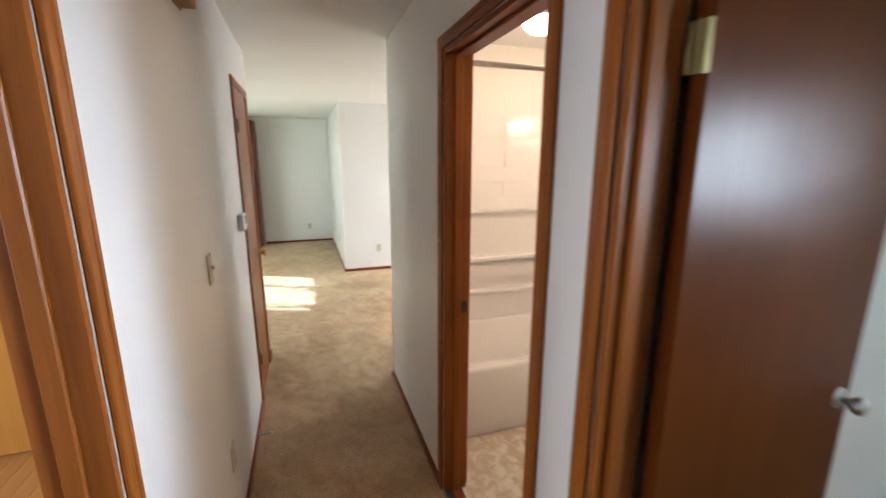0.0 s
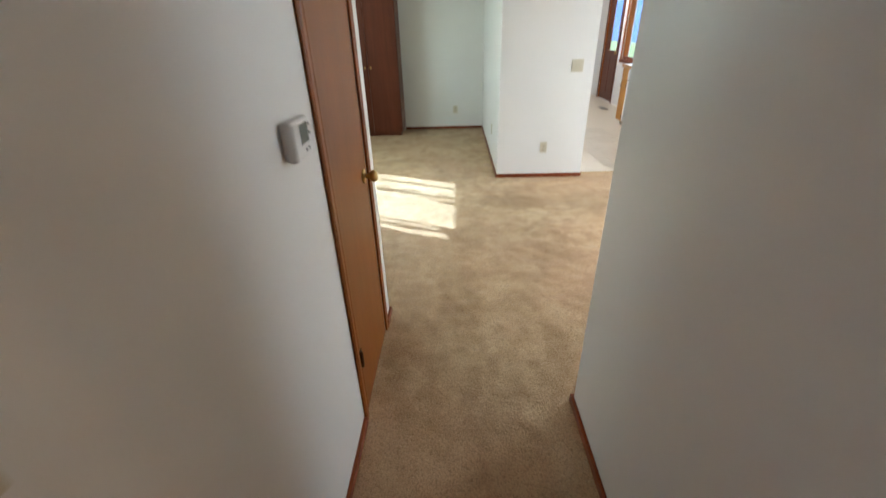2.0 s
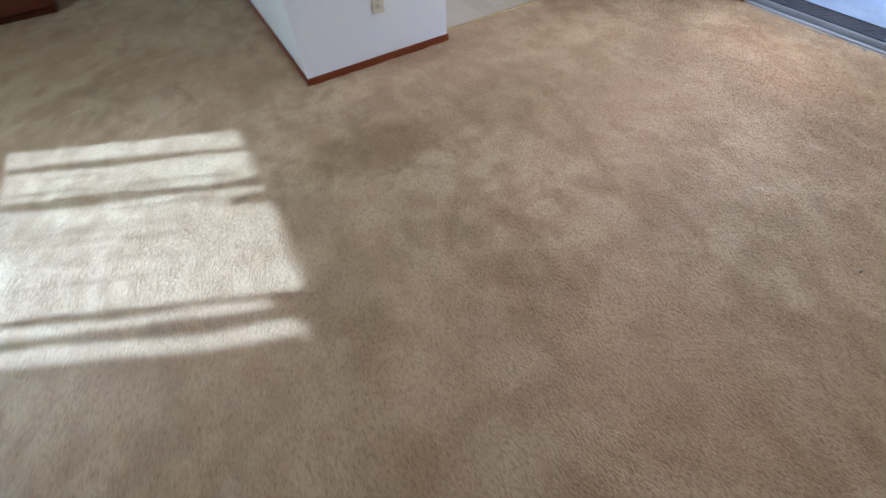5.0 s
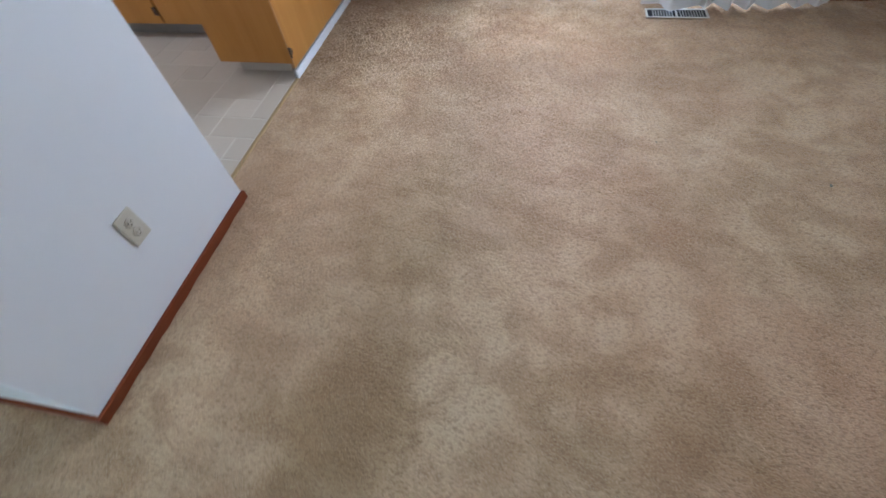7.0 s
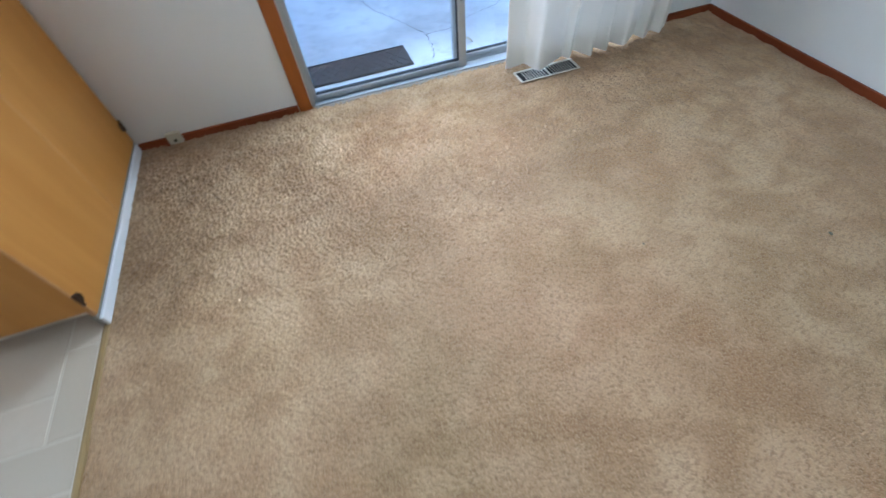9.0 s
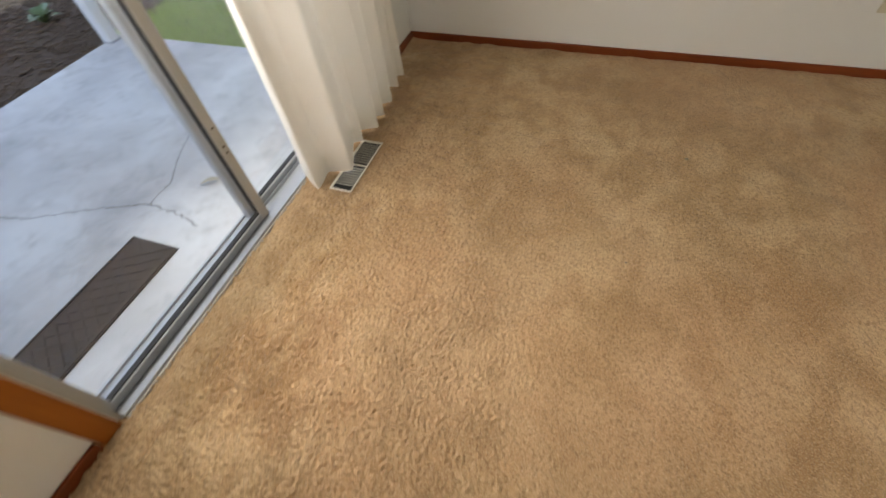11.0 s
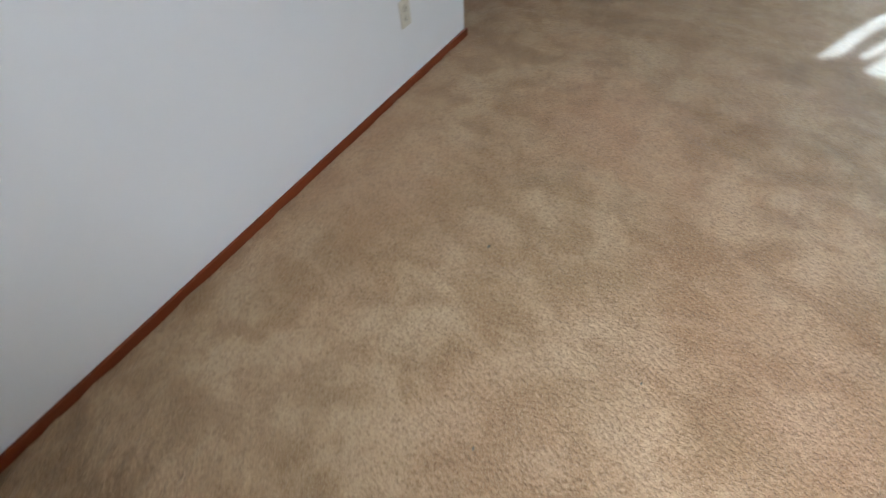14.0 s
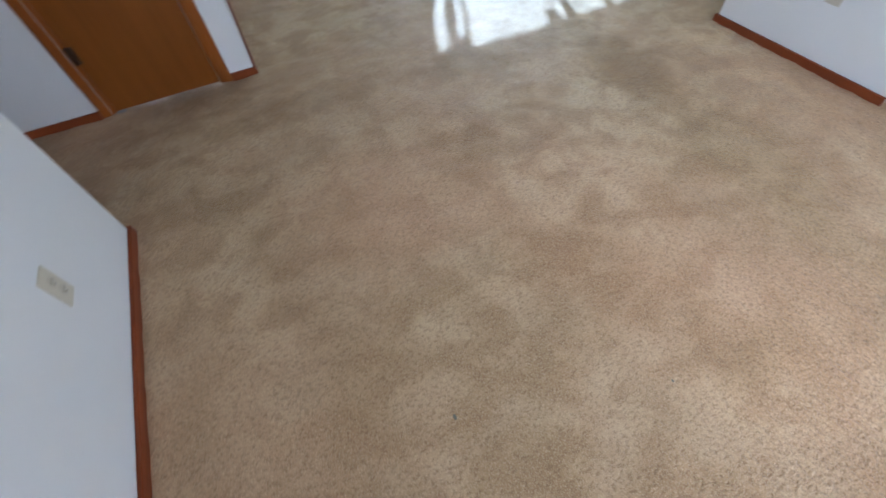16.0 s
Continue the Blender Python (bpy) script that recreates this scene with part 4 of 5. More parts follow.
for x0, x1, hx in ((2.676, 3.166, 2.676), (3.170, 3.655, 3.655)):
    dd = part("door", box(x0, x1, 3.240, 3.260, 0.060, 0.860, 0.002), M_CAB, pen)
    part("door_edge", box(x0 - 0.003, x0 + 0.001, 3.241, 3.259, 0.060, 0.860), M_CAB_EDGE, dd, "raw lighter wood edge band")
    for zz in (0.145, 0.74):
        s = 1 if hx < 3 else -1
        b = bmesh.new()
        tri = [(0.0, -0.026), (0.0, 0.026), (s * 0.022, 0.016), (s * 0.030, 0.0), (s * 0.022, -0.016)]
        lo = [b.verts.new((hx + q[0], 3.2400, zz + q[1])) for q in tri]
        hi = [b.verts.new((hx + q[0] * 0.9, 3.2365, zz + q[1] * 0.9)) for q in tri]
        b.faces.new(hi)
        for i in range(5):
            b.faces.new((lo[i], lo[(i + 1) % 5], hi[(i + 1) % 5], hi[i]))
        bmesh.ops.recalc_face_normals(b, faces=b.faces)
        h2 = part("hinge", b, M_BRONZE, dd, "dark bronze face hinge")
        part("knuckle", lathe([(0.004, -0.028), (0.0052, -0.025), (0.0052, 0.025), (0.004, 0.028)], 10, Matrix.Translation((hx - s * 0.002, 3.238, zz))), M_BRONZE, h2)
part("base_strip", box(2.668, 3.660, 3.236, 3.248, 0.0, 0.044, 0.003), M_BASE_WHITE, pen, "white vinyl base strip")
part("base_riser", box(2.672, 3.660, 3.248, 3.262, 0.0, 0.06), M_KICK, pen)


def base_unit(y0, y1, label):
    u = thing("base_cabinet", (3.36, (y0 + y1) / 2, 0), label, "cabinet", "kitchen cabinets")
    part("body", box(CX + 0.02, 3.663, y0 + 0.002, y1 - 0.002, 0.085, 0.875), M_CAB, u)
    part("toe_kick", box(CX + 0.08, 3.663, y0 + 0.002, y1 - 0.002, 0.0, 0.085), M_KICK, u, "dark toe kick")
    dd = part("door", box(CX, CX + 0.019, y0 + 0.006, y1 - 0.006, 0.095, 0.70, 0.002), M_CAB, u)
    part("drawer_front", box(CX, CX + 0.019, y0 + 0.006, y1 - 0.006, 0.715, 0.865, 0.002), M_CAB, u)
    for zz in (0.17, 0.62):
        hg = part("hinge", box(CX - 0.004, CX, y0 + 0.008, y0 + 0.034, zz - 0.024, zz + 0.024, 0.002), M_BRONZE, dd, "dark bronze face hinge")
        part("knuckle", lathe([(0.004, -0.026), (0.005, -0.023), (0.005, 0.023), (0.004, 0.026)], 10, Matrix.Translation((CX - 0.003, y0 + 0.006, zz))), M_BRONZE, hg)
    part("pull", tube([(CX, y1 - 0.05, 0.58), (CX - 0.02, y1 - 0.05, 0.60), (CX - 0.02, y1 - 0.05, 0.64), (CX, y1 - 0.05, 0.66)], 0.005), M_BRONZE, dd)
    return u


base_unit(3.69, 4.28, "honey-orange veneer base cabinet beside the peninsula")
base_unit(4.28, 4.895, "honey-orange veneer base cabinet with drawer")
base_unit(5.515, 5.76, "narrow honey-orange veneer base cabinet at the end")
dw = thing("dishwasher", (3.36, 5.2, 0), "white built-in dishwasher between the cabinets", "dishwasher")
part("door", box(CX - 0.005, CX + 0.04, 4.905, 5.505, 0.10, 0.70, 0.006, 2), M_ENAMEL, dw)
cp = part("control_panel", box(CX - 0.010, CX + 0.04, 4.905, 5.505, 0.708, 0.865, 0.006, 2), M_ENAMEL, dw)
part("vent_slot", box(CX - 0.012, CX - 0.009, 5.10, 5.30, 0.74, 0.765), M_BTN, cp)
part("kick_plate", box(CX + 0.05, CX + 0.07, 4.905, 5.505, 0.01, 0.095), M_KICK, dw, "dark kick plate")
part("tub_box", box(CX + 0.04, 3.66, 4.905, 5.505, 0.02, 0.865), M_KICK, dw)
ct = thing("countertop", (3.3, 4.5, 0.875), "pale laminate countertop with a wooden edge", "countertop")
b = box(CX - 0.005, 3.663, 3.70, 5.775, 0.876, 0.912, 0.003)
part("run", b, M_COUNTER, ct)
part("peninsula_top", box(2.660, 3.663, 3.215, 3.699, 0.876, 0.912, 0.003), M_COUNTER, ct)
part("edge", box(CX - 0.021, CX - 0.006, 3.70, 5.775, 0.874, 0.914, 0.003), M_CAB_EDGE, ct, "wooden front edge")
part("edge", box(2.644, 2.659, 3.200, 3.699, 0.874, 0.914, 0.003), M_CAB_EDGE, ct)
part("edge", box(2.660, 3.663, 3.199, 3.214, 0.874, 0.914, 0.003), M_CAB_EDGE, ct)

# exterior door of the kitchen
kd = thing("door_6", (3.70, 8.23, 0), "dark brown exterior door with an arched glass light", "door", "", "structure")
jambs(kd, 3.667, 3.798, 7.80, 8.66, 2.05)
casing(kd, 3.665, -1, 7.80, 8.66, 2.05, 0.04, wood_z=M_CLOSET)
b = box(3.690, 3.730, 7.82, 8.64, 0.01, 0.98, 0.002)
add_box(b, 3.690, 3.730, 7.82, 7.98, 0.98, 2.03)
add_box(b, 3.690, 3.730, 8.48, 8.64, 0.98, 2.03)
add_box(b, 3.690, 3.730, 7.98, 8.48, 1.90, 2.03)
ks = part("slab", b, M_CLOSET, kd)
for a, c in ((7.90, 8.20), (8.26, 8.56)):
    part("panel", box(3.682, 3.692, a, c, 0.15, 0.85, 0.004, 2), M_CLOSET, ks)
g = part("pane", box(3.708, 3.712, 7.98, 8.48, 0.98, 1.90), M_GLASS, ks)
g.visible_shadow = False
knob(ks, pose(3.690, 7.89, 0.95, 0, -90, 0))

# panel lights on the kitchen ceiling
for _x, _y in ((2.55, 5.0), (3.10, 7.5)):
    pl = thing("ceiling_panel_light", (_x, _y, H), "long glowing white panel light on the kitchen ceiling", "ceiling light", "kitchen ceiling lights")
    fr = box(_x - 0.30, _x + 0.30, _y - 0.62, _y - 0.59, H - 0.05, H, 0.003)
    add_box(fr, _x - 0.30, _x + 0.30, _y + 0.59, _y + 0.62, H - 0.05, H, 0.003)
    add_box(fr, _x - 0.30, _x - 0.27, _y - 0.59, _y + 0.59, H - 0.05, H, 0.003)
    add_box(fr, _x + 0.27, _x + 0.30, _y - 0.59, _y + 0.59, H - 0.05, H, 0.003)
    part("frame", fr, M_WHITE_PL, pl)
    part("diffuser", box(_x - 0.27, _x + 0.27, _y - 0.59, _y + 0.59, H - 0.045, H - 0.004, 0.004, 2), M_PANEL, pl, "glowing white diffuser")

kw = thing("window_2", (3.73, 6.9, 0.86), "kitchen window with a brown wooden frame", "window", "", "structure")
for y0, y1 in ((6.25, 6.30), (7.50, 7.55)):
    part("window_frame", box(3.68, 3.76, y0, y1, 0.86, 1.95), M_TRIM_Z, kw)
for z0, z1 in ((0.86, 0.91), (1.90, 1.95)):
    part("window_frame", box(3.68, 3.76, 6.30, 7.50, z0, z1), M_TRIM_Y, kw)
part("casing", box(3.651, 3.665, 6.19, 6.25, 0.80, 2.01, 0.003), M_TRIM_Z, kw)
part("casing", box(3.651, 3.665, 7.55, 7.61, 0.80, 2.01, 0.003), M_TRIM_Z, kw)
part("casing", box(3.651, 3.665, 6.25, 7.55, 1.95, 2.01, 0.003), M_TRIM_Y, kw)
part("window_sill", box(3.640, 3.68, 6.19, 7.61, 0.80, 0.86, 0.004), M_TRIM_Y, kw)
g = part("pane", box(3.716, 3.720, 6.30, 7.50, 0.91, 1.90), M_GLASS, kw)
g.visible_shadow = False
# unseen window assumed from the glint on the open door, opening kept small
w3 = thing("window_3", (3.73, -3.92, 1.25), "assumed unseen bedroom window with a white frame", "window", "", "structure")
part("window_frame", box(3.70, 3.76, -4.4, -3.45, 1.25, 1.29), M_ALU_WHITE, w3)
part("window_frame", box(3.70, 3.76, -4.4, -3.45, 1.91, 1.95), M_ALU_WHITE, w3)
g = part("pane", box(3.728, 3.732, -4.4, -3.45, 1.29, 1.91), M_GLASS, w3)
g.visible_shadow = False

kr = thing("kitchen_register", (3.34, 7.22, 0), "dark metal floor register on the vinyl floor", "floor vent")
b = box(3.28, 3.40, 7.07, 7.37, 0.0, 0.006, 0.002)
part("frame", b, M_BRONZE, kr)
for i in range(10):
    part("louvre", box(3.292, 3.388, 7.09 + 0.027 * i, 7.10 + 0.027 * i, 0.006, 0.008), M_BTN, kr)

# brass bar between carpet and vinyl
b = bmesh.new()
prof = [(-0.011, -0.003), (-0.008, 0.0045), (0.0, 0.0065), (0.008, 0.0045), (0.011, -0.003)]
ends = [[b.verts.new((xx, 3.250 + p[0], p[1])) for p in prof] for xx in (1.786, 2.668)]
for i in range(4):
    b.faces.new((ends[0][i], ends[0][i + 1], ends[1][i + 1], ends[1][i]))
solid("threshold_bar", b, M_SEAM, "worn brass carpet bar along the vinyl edge", "threshold", "", "structure")

# ---------------------------------------------------------------- bathroom
solid("floor_bathroom", box(1.0, 2.55, -2.06, -0.11, -0.02, 0.002), M_BATHFLOOR, "pale vinyl bathroom floor with tan flecks", "floor", "", "structure")
solid("threshold", box(0.955, 1.004, -1.912, -1.190, -0.01, 0.010, 0.004, 2), M_TRIM_Y, "wooden threshold strip of the bathroom", "threshold", "", "structure")

tb = thing("bathtub", (1.79, -0.5, 0), "white acrylic bathtub with a plain apron", "bathtub")
b = bmesh.new()
add_box(b, 1.034, 2.546, -0.87, -0.124, 0.002, 0.44)
b.faces.ensure_lookup_table()
top = max(b.faces, key=lambda f: f.calc_center_median().z)
bmesh.ops.inset_individual(b, faces=[top], thickness=0.075)
ex = bmesh.ops.extrude_face_region(b, geom=[top])
vs = [v for v in ex["geom"] if isinstance(v, bmesh.types.BMVert)]
bmesh.ops.delete(b, geom=[top], context="FACES_ONLY")
for v in vs:
    v.co.z -= 0.33
    v.co.x += (1.79 - v.co.x) * 0.10
    v.co.y += (-0.5 - v.co.y) * 0.16
bmesh.ops.bevel(b, geom=b.edges[:], offset=0.022, segments=3, affect="EDGES", profile=0.5)
for f in b.faces:
    f.smooth = True
part("basin", b, M_TUB, tb)
part("overflow", lathe([(0.036, 0), (0.036, 0.004), (0.030, 0.010), (0.008, 0.012)], 24, pose(2.463, -0.49, 0.375, 0, -83, 0)), M_NICKEL, tb, "brushed metal overflow plate")

sr = thing("tub_surround", (1.79, -0.15, 0.44), "white moulded tub surround with shelves and tile pattern", "tub surround")
YF = -0.170
NX0, NX1 = 1.25, 2.115
for nm, args in (("panel", (1.034, NX0, YF, -0.119, 0.441, 1.925)), ("panel", (NX1, 2.528, YF, -0.119, 0.441, 1.925)), ("panel", (NX0, NX1, YF, -0.119, 1.235, 1.925)),
                 ("panel", (NX0, NX1, YF, -0.119, 0.757, 0.890)), ("panel", (NX0, NX1, YF, -0.119, 0.441, 0.640)),
                 ("niche_back", (NX0, NX1, -0.135, -0.119, 0.890, 1.235)), ("niche_back", (NX0, NX1, -0.140, -0.119, 0.640, 0.757)),
                 ("end_panel", (2.528, 2.549, -0.865, -0.119, 0.441, 1.925)), ("end_panel", (1.031, 1.050, -0.865, YF, 0.441, 1.925))):
    part(nm, box(*args), M_TUB, sr)
part("shelf", box(NX0, NX1 + 0.01, YF - 0.045, -0.13, 0.890, 0.925, 0.010, 3), M_TUB, sr)
part("shelf", box(NX0, NX1 + 0.01, YF - 0.030, -0.13, 0.640, 0.668, 0.009, 3), M_TUB, sr)
part("ledge", box(NX1 + 0.004, 2.526, YF - 0.022, YF + 0.002, 0.441, 0.475, 0.008, 2), M_TUB, sr)
part("ledge", box(2.505, 2.530, -0.86, YF - 0.022, 0.441, 0.475, 0.008, 2), M_TUB, sr)
tile = mesh_of("tile", box(-0.1985, 0.1985, -0.0016, 0.0, -0.0485, 0.0485, 0.0015), M_TUB)
for i in range(6):
    for j in range(3):
        ob = new("tile", tile)
        ob.parent = sr
        ob.location = Vector((1.30 + 0.4 * j + (0.2 if i % 2 else 0), YF, 1.305 + 0.1 * i)) - ORIGIN[sr]

sh = thing("shower_fixture", (2.53, -0.46, 2.0), "brushed metal shower head on a curved arm", "shower head")
part("arm", tube([(2.549, -0.46, 2.07), (2.50, -0.46, 2.085), (2.46, -0.46, 2.075), (2.43, -0.46, 2.045)], 0.010), M_NICKEL, sh)
part("flange", lathe([(0.030, 0), (0.028, 0.006), (0.012, 0.010)], 20, pose(2.549, -0.46, 2.07, 0, -90, 0)), M_NICKEL, sh)
part("head", lathe([(0.012, 0.0), (0.018, 0.02), (0.042, 0.045), (0.050, 0.060), (0.046, 0.070), (0.010, 0.072)], 24, look((2.435, -0.46, 2.05), (2.36, -0.47, 1.94)) @ pose(0, 0, 0, 180, 0, 0)), M_NICKEL, sh)
fv = thing("shower_valve", (2.528, -0.50, 0.84), "brushed metal shower valve with a lever", "faucet")
ev = part("escutcheon", lathe([(0.085, 0), (0.083, 0.006), (0.055, 0.016), (0.030, 0.022), (0.028, 0.050), (0.012, 0.055)], 32, pose(2.528, -0.49, 0.845, 0, -90, 0)), M_NICKEL, fv)
part("lever", tube([(2.478, -0.49, 0.85), (2.455, -0.49, 0.85), (2.448, -0.54, 0.855), (2.450, -0.60, 0.862)], 0.013), M_NICKEL, ev)
sp = thing("tub_spout", (2.528, -0.50, 0.64), "brushed metal tub spout", "faucet")
part("spout", tube([(2.528, -0.49, 0.655), (2.48, -0.49, 0.66), (2.43, -0.49, 0.655), (2.395, -0.49, 0.635), (2.385, -0.49, 0.61)], 0.027, 16), M_NICKEL, sp)
part("flange", lathe([(0.040, 0), (0.038, 0.006), (0.028, 0.010)], 20, pose(2.528, -0.49, 0.655, 0, -90, 0)), M_NICKEL, sp)
rd = thing("curtain_rod", (1.79, -0.87, 2.06), "brushed metal shower curtain rod", "curtain rod")
part("bar", tube([(1.034, -0.86, 2.06), (2.546, -0.86, 2.06)], 0.013, 14), M_NICKEL, rd)
for xx, a in ((1.032, 90), (2.549, -90)):
    part("flange", lathe([(0.030, 0), (0.028, 0.008), (0.016, 0.016)], 18, pose(xx, -0.86, 2.06, 0, a, 0)), M_NICKEL, rd)

cl = thing("ceiling_light", (1.63, -0.72, H), "round glowing flush ceiling light", "ceiling light")
part("base", lathe([(0.12, -0.03), (0.12, 0.0)], 28, pose(1.63, -0.72, H)), M_WHITE_PL, cl)
part("shade", lathe([(0.02, -0.095), (0.07, -0.085), (0.105, -0.055), (0.112, -0.030)], 28, pose(1.63, -0.72, H)), M_GLOW, cl).visible_shadow = False
vl = thing("vanity_light", (2.54, -1.35, 1.93), "three-bulb vanity light bar, switched on", "wall light")
part("bar", box(2.515, 2.549, -1.60, -1.10, 1.88, 1.98, 0.006), M_NICKEL, vl)
for yy in (-1.52, -1.35, -1.18):
    s = part("bulb", lathe([(0.015, 0.0), (0.030, 0.02), (0.046, 0.055), (0.046, 0.075), (0.030, 0.100), (0.008, 0.108)], 20, pose(2.515, yy, 1.93, 0, -90, 0)), M_GLOW, vl)
    s.visible_shadow = False

# ---------------------------------------------------------------- outdoors
solid("ground", box(-250, 400, -300, 300, -0.80, -0.31), M_SOIL, "wide green lawn ground", "ground", "", "structure")
# added plane that fills the kitchen panes with blue
solid("backdrop", box(18, 18.5, 5, 90, -0.6, 5), M_BACKDROP, "plain blue backdrop added beyond the kitchen glass", "backdrop", "", "structure")
bm = bmesh.new()
add_box(bm, 3.80, 6.24, 0.04, 8.9, -0.5, PATIO, 0.006)
pt = solid("patio", bm, M_CONC, "grey weathered concrete patio slab with cracks", "patio", "", "structure")
solid("lawn_ground", box(3.80, 6.24, -40, 0.04, -0.45, PATIO - 0.02), M_SOIL, "lawn soil beside the patio", "lawn", "", "structure")


def crack(points, w):
    """A hairline crack lying just above the slab, jagged along its way."""
    b = bmesh.new()
    random.seed(len(points) * 7 + int(w * 1e4))
    prev = None
    for p, q in zip(points, points[1:]):
        n = 14
        for i in range(n):
            f = i / n
            x = p[0] + (q[0] - p[0]) * f + random.uniform(-0.008, 0.008)
            y = p[1] + (q[1] - p[1]) * f + random.uniform(-0.008, 0.008)
            d = Vector((q[1] - p[1], p[0] - q[0], 0)).normalized() * w * random.uniform(0.4, 1.2)
            cur = (b.verts.new((x + d.x, y + d.y, PATIO + 0.0012)), b.verts.new((x - d.x, y - d.y, PATIO + 0.0012)))
            if prev:
                b.faces.new((prev[0], prev[1], cur[1], cur[0]))
            prev = cur
    return b


for pts, w in ((((5.40, 1.86), (5.09, 1.80), (4.75, 1.64), (4.50, 1.543), (4.30, 1.56), (4.145, 1.60)), 0.0028), (((4.50, 1.543), (4.505, 1.39), (4.66, 1.10), (4.706, 0.92), (5.03, 0.60)), 0.0026)):
    ob = part("crack", crack(pts, w), M_CRACK, pt)

dm = thing("doormat", (4.27, 2.15, PATIO), "worn dark rubber doormat with a diamond pattern", "doormat")
part("backing", box(4.142, 4.412, 1.735, 2.56, PATIO, PATIO + 0.008, 0.004, 2), M_MAT, dm)
for i in range(14):
    for s in (1, -1):
        yc = 1.79 + 0.056 * i
        b = box(-0.125, 0.125, -0.003, 0.003, 0.007, 0.011)
        bmesh.ops.rotate(b, cent=(0, 0, 0), matrix=Matrix.Rotation(radians(32 * s), 3, "Z"), verts=b.verts)
        bmesh.ops.translate(b, vec=(4.277, yc + 0.02, PATIO), verts=b.verts)
        for v in b.verts:
            v.co.y = min(max(v.co.y, 1.742), 2.553)
        part("rib", b, M_MAT, dm)
part("border", box(4.150, 4.158, 1.745, 2.55, PATIO + 0.007, PATIO + 0.012), M_MAT, dm)
part("border", box(4.396, 4.404, 1.745, 2.55, PATIO + 0.007, PATIO + 0.012), M_MAT, dm)

po = thing("porch_post", (6.20, 0.16, PATIO), "white painted square porch post", "post")
part("shaft", box(6.155, 6.245, 0.10, 0.19, PATIO, 2.35, 0.006), M_POST, po)
part("foot", box(6.150, 6.250, 0.095, 0.195, PATIO, PATIO + 0.012, 0.003), M_ALU, po)

# bark bed with loose chips
solid("mulch_bed", box(6.24, 16, -8.0, 9.0, -0.45, PATIO - 0.03), M_MULCH, "dark brown bark mulch bed", "mulch", "", "structure")
random.seed(5)
vv, ff = [], []


def flake(x, y, z, l, w, h):
    a, t = random.uniform(0, 6.28), random.uniform(-0.4, 0.4)
    ca, sa = math.cos(a), math.sin(a)
    k = len(vv)
    for u, s in ((-1, -0.6), (1, -1), (0.8, 1), (-0.9, 0.7)):
        vv.append((x + u * l * ca - s * w * sa, y + u * l * sa + s * w * ca, z + u * t * l + h))
        vv.append((x + u * l * ca - s * w * sa, y + u * l * sa + s * w * ca, z + u * t * l))
    for i in range(4):
        j = (i + 1) % 4
        ff.append((k + 2 * i, k + 2 * i + 1, k + 2 * j + 1, k + 2 * j))
    ff.append((k, k + 2, k + 4, k + 6))


for _ in range(9000):
    flake(random.uniform(6.22, 9.5), random.uniform(-2.2, 3.0), PATIO - 0.028 + random.uniform(0, 0.02), random.uniform(0.012, 0.04), random.uniform(0.005, 0.014), 0.006)
me = bpy.data.meshes.new("bark_chips")
me.from_pydata(vv, [], ff)
me.materials.append(M_MULCH)
tagged(new("bark_chips", me), "loose dark bark chips on the bed", "mulch", "", "stuff")

vv, ff = [], []
for _ in range(40000):
    x, y = random.uniform(3.9, 6.3), 0.03 - 4.2 * random.random() ** 1.6
    a, h, lean = random.uniform(0, 6.28), random.uniform(0.025, 0.07), random.uniform(0, 0.03)
    la = random.uniform(0, 6.28)
    k = len(vv)
    vv += [(x - 0.003 * math.cos(a), y - 0.003 * math.sin(a), PATIO - 0.02), (x + 0.003 * math.cos(a), y + 0.003 * math.sin(a), PATIO - 0.02),
           (x + lean * math.cos(la), y + lean * math.sin(la), PATIO - 0.02 + h)]
    ff.append((k, k + 1, k + 2))
me = bpy.data.meshes.new("grass")
me.from_pydata(vv, [], ff)
me.materials.append(M_GRASS)
tagged(new("grass", me), "short green lawn grass beside the patio", "grass", "", "stuff")


def leafy_plant(x, y, r, n, label):
    p = thing("border_plant", (x, y, PATIO - 0.03), label, "plant", "border plants")
    for k in range(n):
        a, out, h = random.uniform(0, 6.28), random.uniform(0.35, 1.0) * r, random.uniform(0.5, 1.1) * r
        b = bmesh.new()
        side = Vector((-math.sin(a), math.cos(a), 0))
        prev = None
        for i in range(7):
            f = i / 6
            c = Vector((x + math.cos(a) * out * f, y + math.sin(a) * out * f, PATIO - 0.03 + h * (f * 1.7 - f * f * 1.1)))
            w = 0.26 * r * math.sin(math.pi * min(0.98, 0.08 + f * 0.92)) ** 1.2
            cur = (b.verts.new(c - side * w + Vector((0, 0, 0.15 * w))), b.verts.new(c), b.verts.new(c + side * w + Vector((0, 0, 0.15 * w))))
            if prev:
                for s in (0, 1):
                    fc = b.faces.new((prev[s], prev[s + 1], cur[s + 1], cur[s]))
                    fc.smooth = True
            prev = cur
        part("leaf", b, M_LEAF, p)


leafy_plant(7.60, 0.38, 0.22, 18, "low broad-leaved green plant in the bark bed")
leafy_plant(7.22, -0.06, 0.17, 16, "low broad-leaved green plant in the bark bed")
leafy_plant(8.35, 0.05, 0.26, 18, "low broad-leaved green plant in the bark bed")

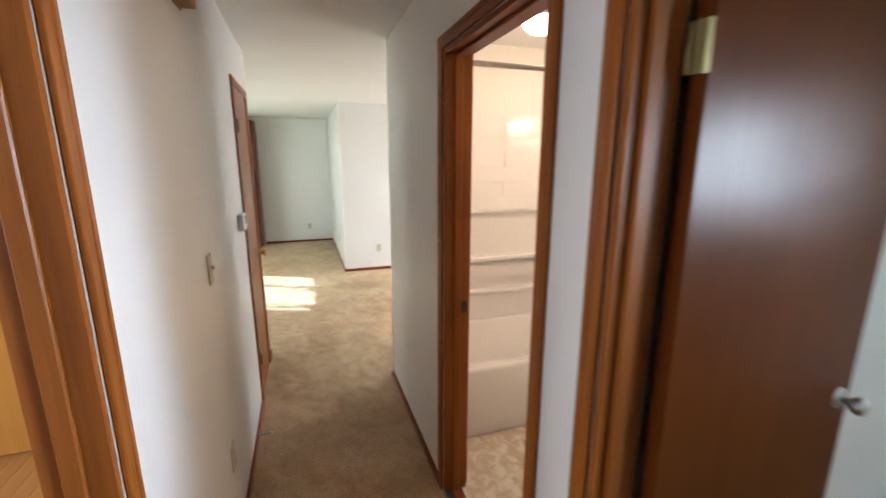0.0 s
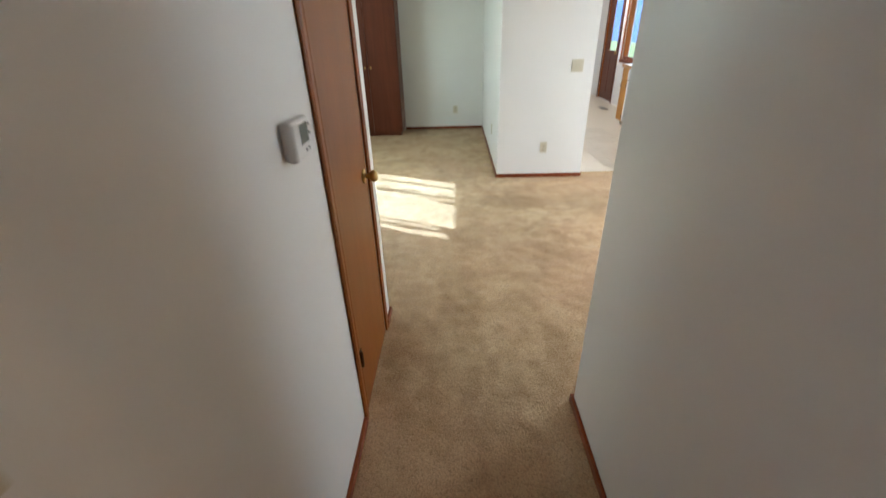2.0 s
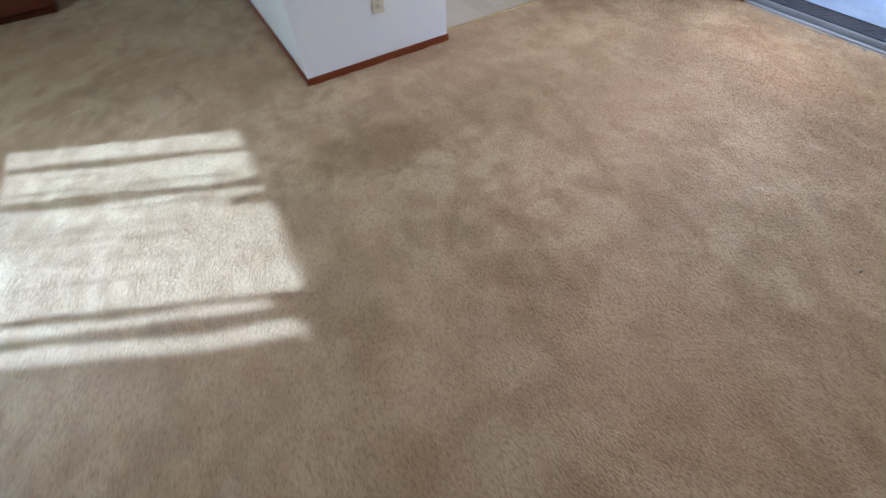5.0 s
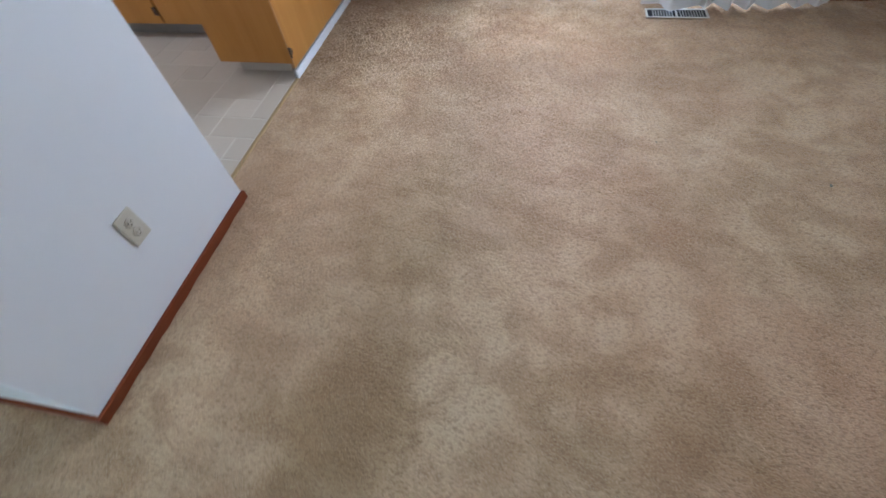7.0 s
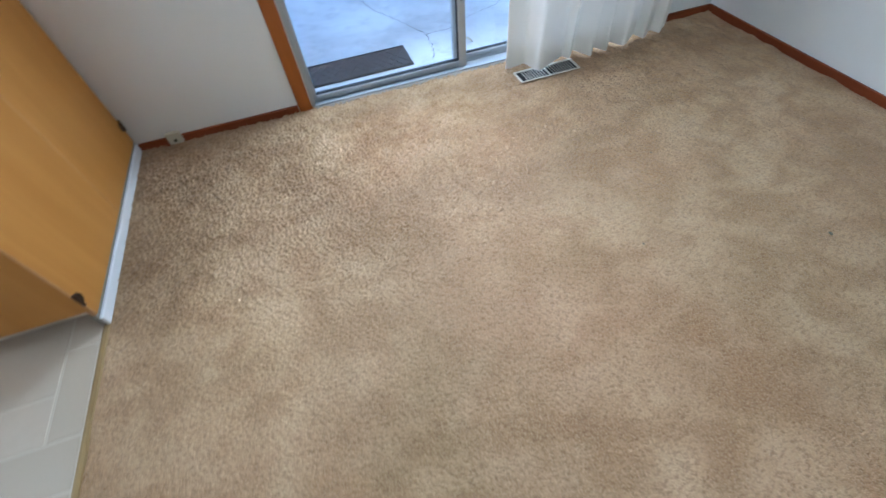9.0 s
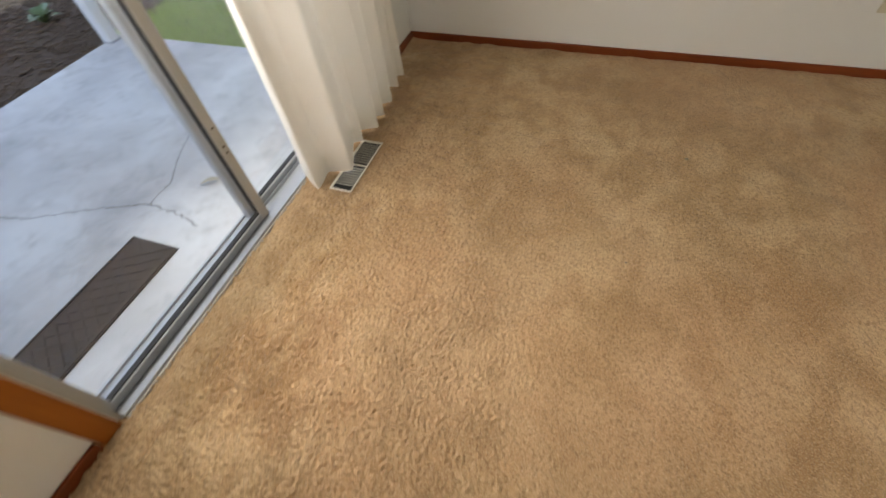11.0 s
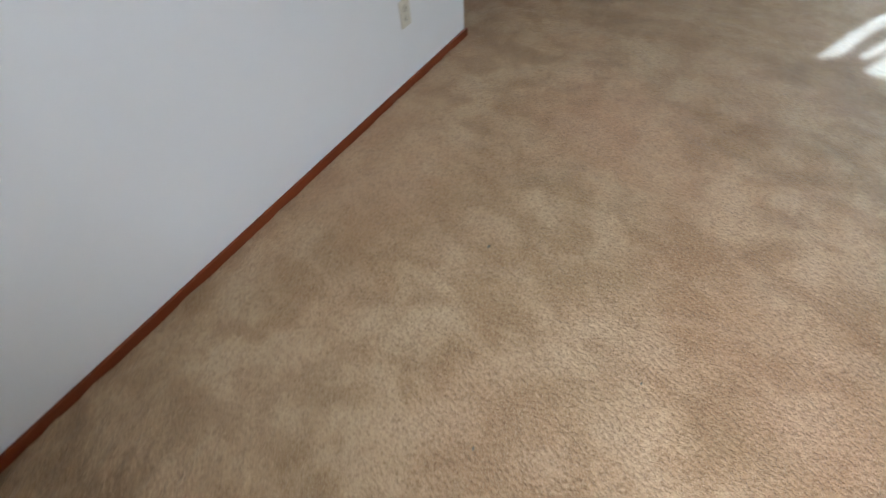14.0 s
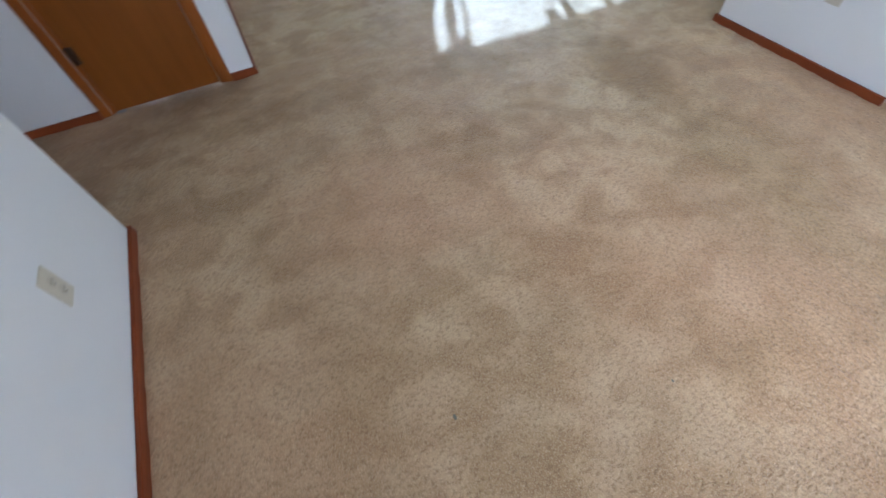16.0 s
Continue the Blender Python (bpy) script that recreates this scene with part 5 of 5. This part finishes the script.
lf = thing("fallen_leaf", (4.28, 1.33, PATIO), "curled dry leaf on the concrete", "leaf")
b = bmesh.new()
prev = None
for i in range(9):
    f = i / 8
    c = Vector((4.235 + 0.085 * f, 1.30 + 0.06 * f, PATIO + 0.004 + 0.016 * math.sin(3.1 * f)))
    w = 0.018 * math.sin(math.pi * min(0.97, 0.06 + f * 0.9))
    cur = (b.verts.new(c + Vector((-w * 0.6, w, 0.008))), b.verts.new(c), b.verts.new(c + Vector((w * 0.6, -w, 0.006))))
    if prev:
        for s in (0, 1):
            b.faces.new((prev[s], prev[s + 1], cur[s + 1], cur[s]))
    prev = cur
part("blade", b, M_LEAF_DRY, lf)

# ---------------------------------------------------------------- kitchen vinyl pieces
kf = thing("floor_kitchen", (2.7, 4.5, 0), "beige vinyl floor in a random rectangular stone pattern", "vinyl floor", "", "structure")
part("joint_sheet", box(1.785, 3.665, 3.246, 9.2, -0.02, -0.0012), M_GROUT, kf, "pale joint lines")
CELLS = ((0, 0, 2, 2), (2, 0, 2, 1), (2, 1, 1, 1), (3, 1, 1, 2), (0, 2, 1, 1), (1, 2, 2, 2), (0, 3, 1, 1), (3, 3, 1, 1))
U = 0.152
shapes = {}
far = bmesh.new()
for gi in range(4):
    for gj in range(11):
        for cx, cy, w, h in CELLS:
            x0, y0 = 1.70 + (gi * 4 + cx) * U, 3.06 + (gj * 4 + cy) * U
            x1, y1 = x0 + w * U, y0 + h * U
            x0c, x1c, y0c, y1c = max(x0, 1.787), min(x1, 3.66), max(y0, 3.262), min(y1, 9.19)
            if x1c - x0c < 0.02 or y1c - y0c < 0.02:
                continue
            if y0 < 5.3:
                key = (round(x1c - x0c, 3), round(y1c - y0c, 3))
                if key not in shapes:
                    a, c = key[0] / 2 - 0.004, key[1] / 2 - 0.004
                    shapes[key] = mesh_of("tile", box(-a, a, -c, c, -0.004, 0.0, 0.0012), M_VINYL)
                ob = new("tile", shapes[key])
                ob.parent = kf
                ob.location = Vector(((x0c + x1c) / 2, (y0c + y1c) / 2, 0)) - ORIGIN[kf]
            else:
                v = [far.verts.new(q) for q in ((x0c + 0.004, y0c + 0.004, 0), (x1c - 0.004, y0c + 0.004, 0), (x1c - 0.004, y1c - 0.004, 0), (x0c + 0.004, y1c - 0.004, 0))]
                far.faces.new(v)
ob = part("far_tiles", far, M_VINYL, kf)
ob["kind"] = "stuff"
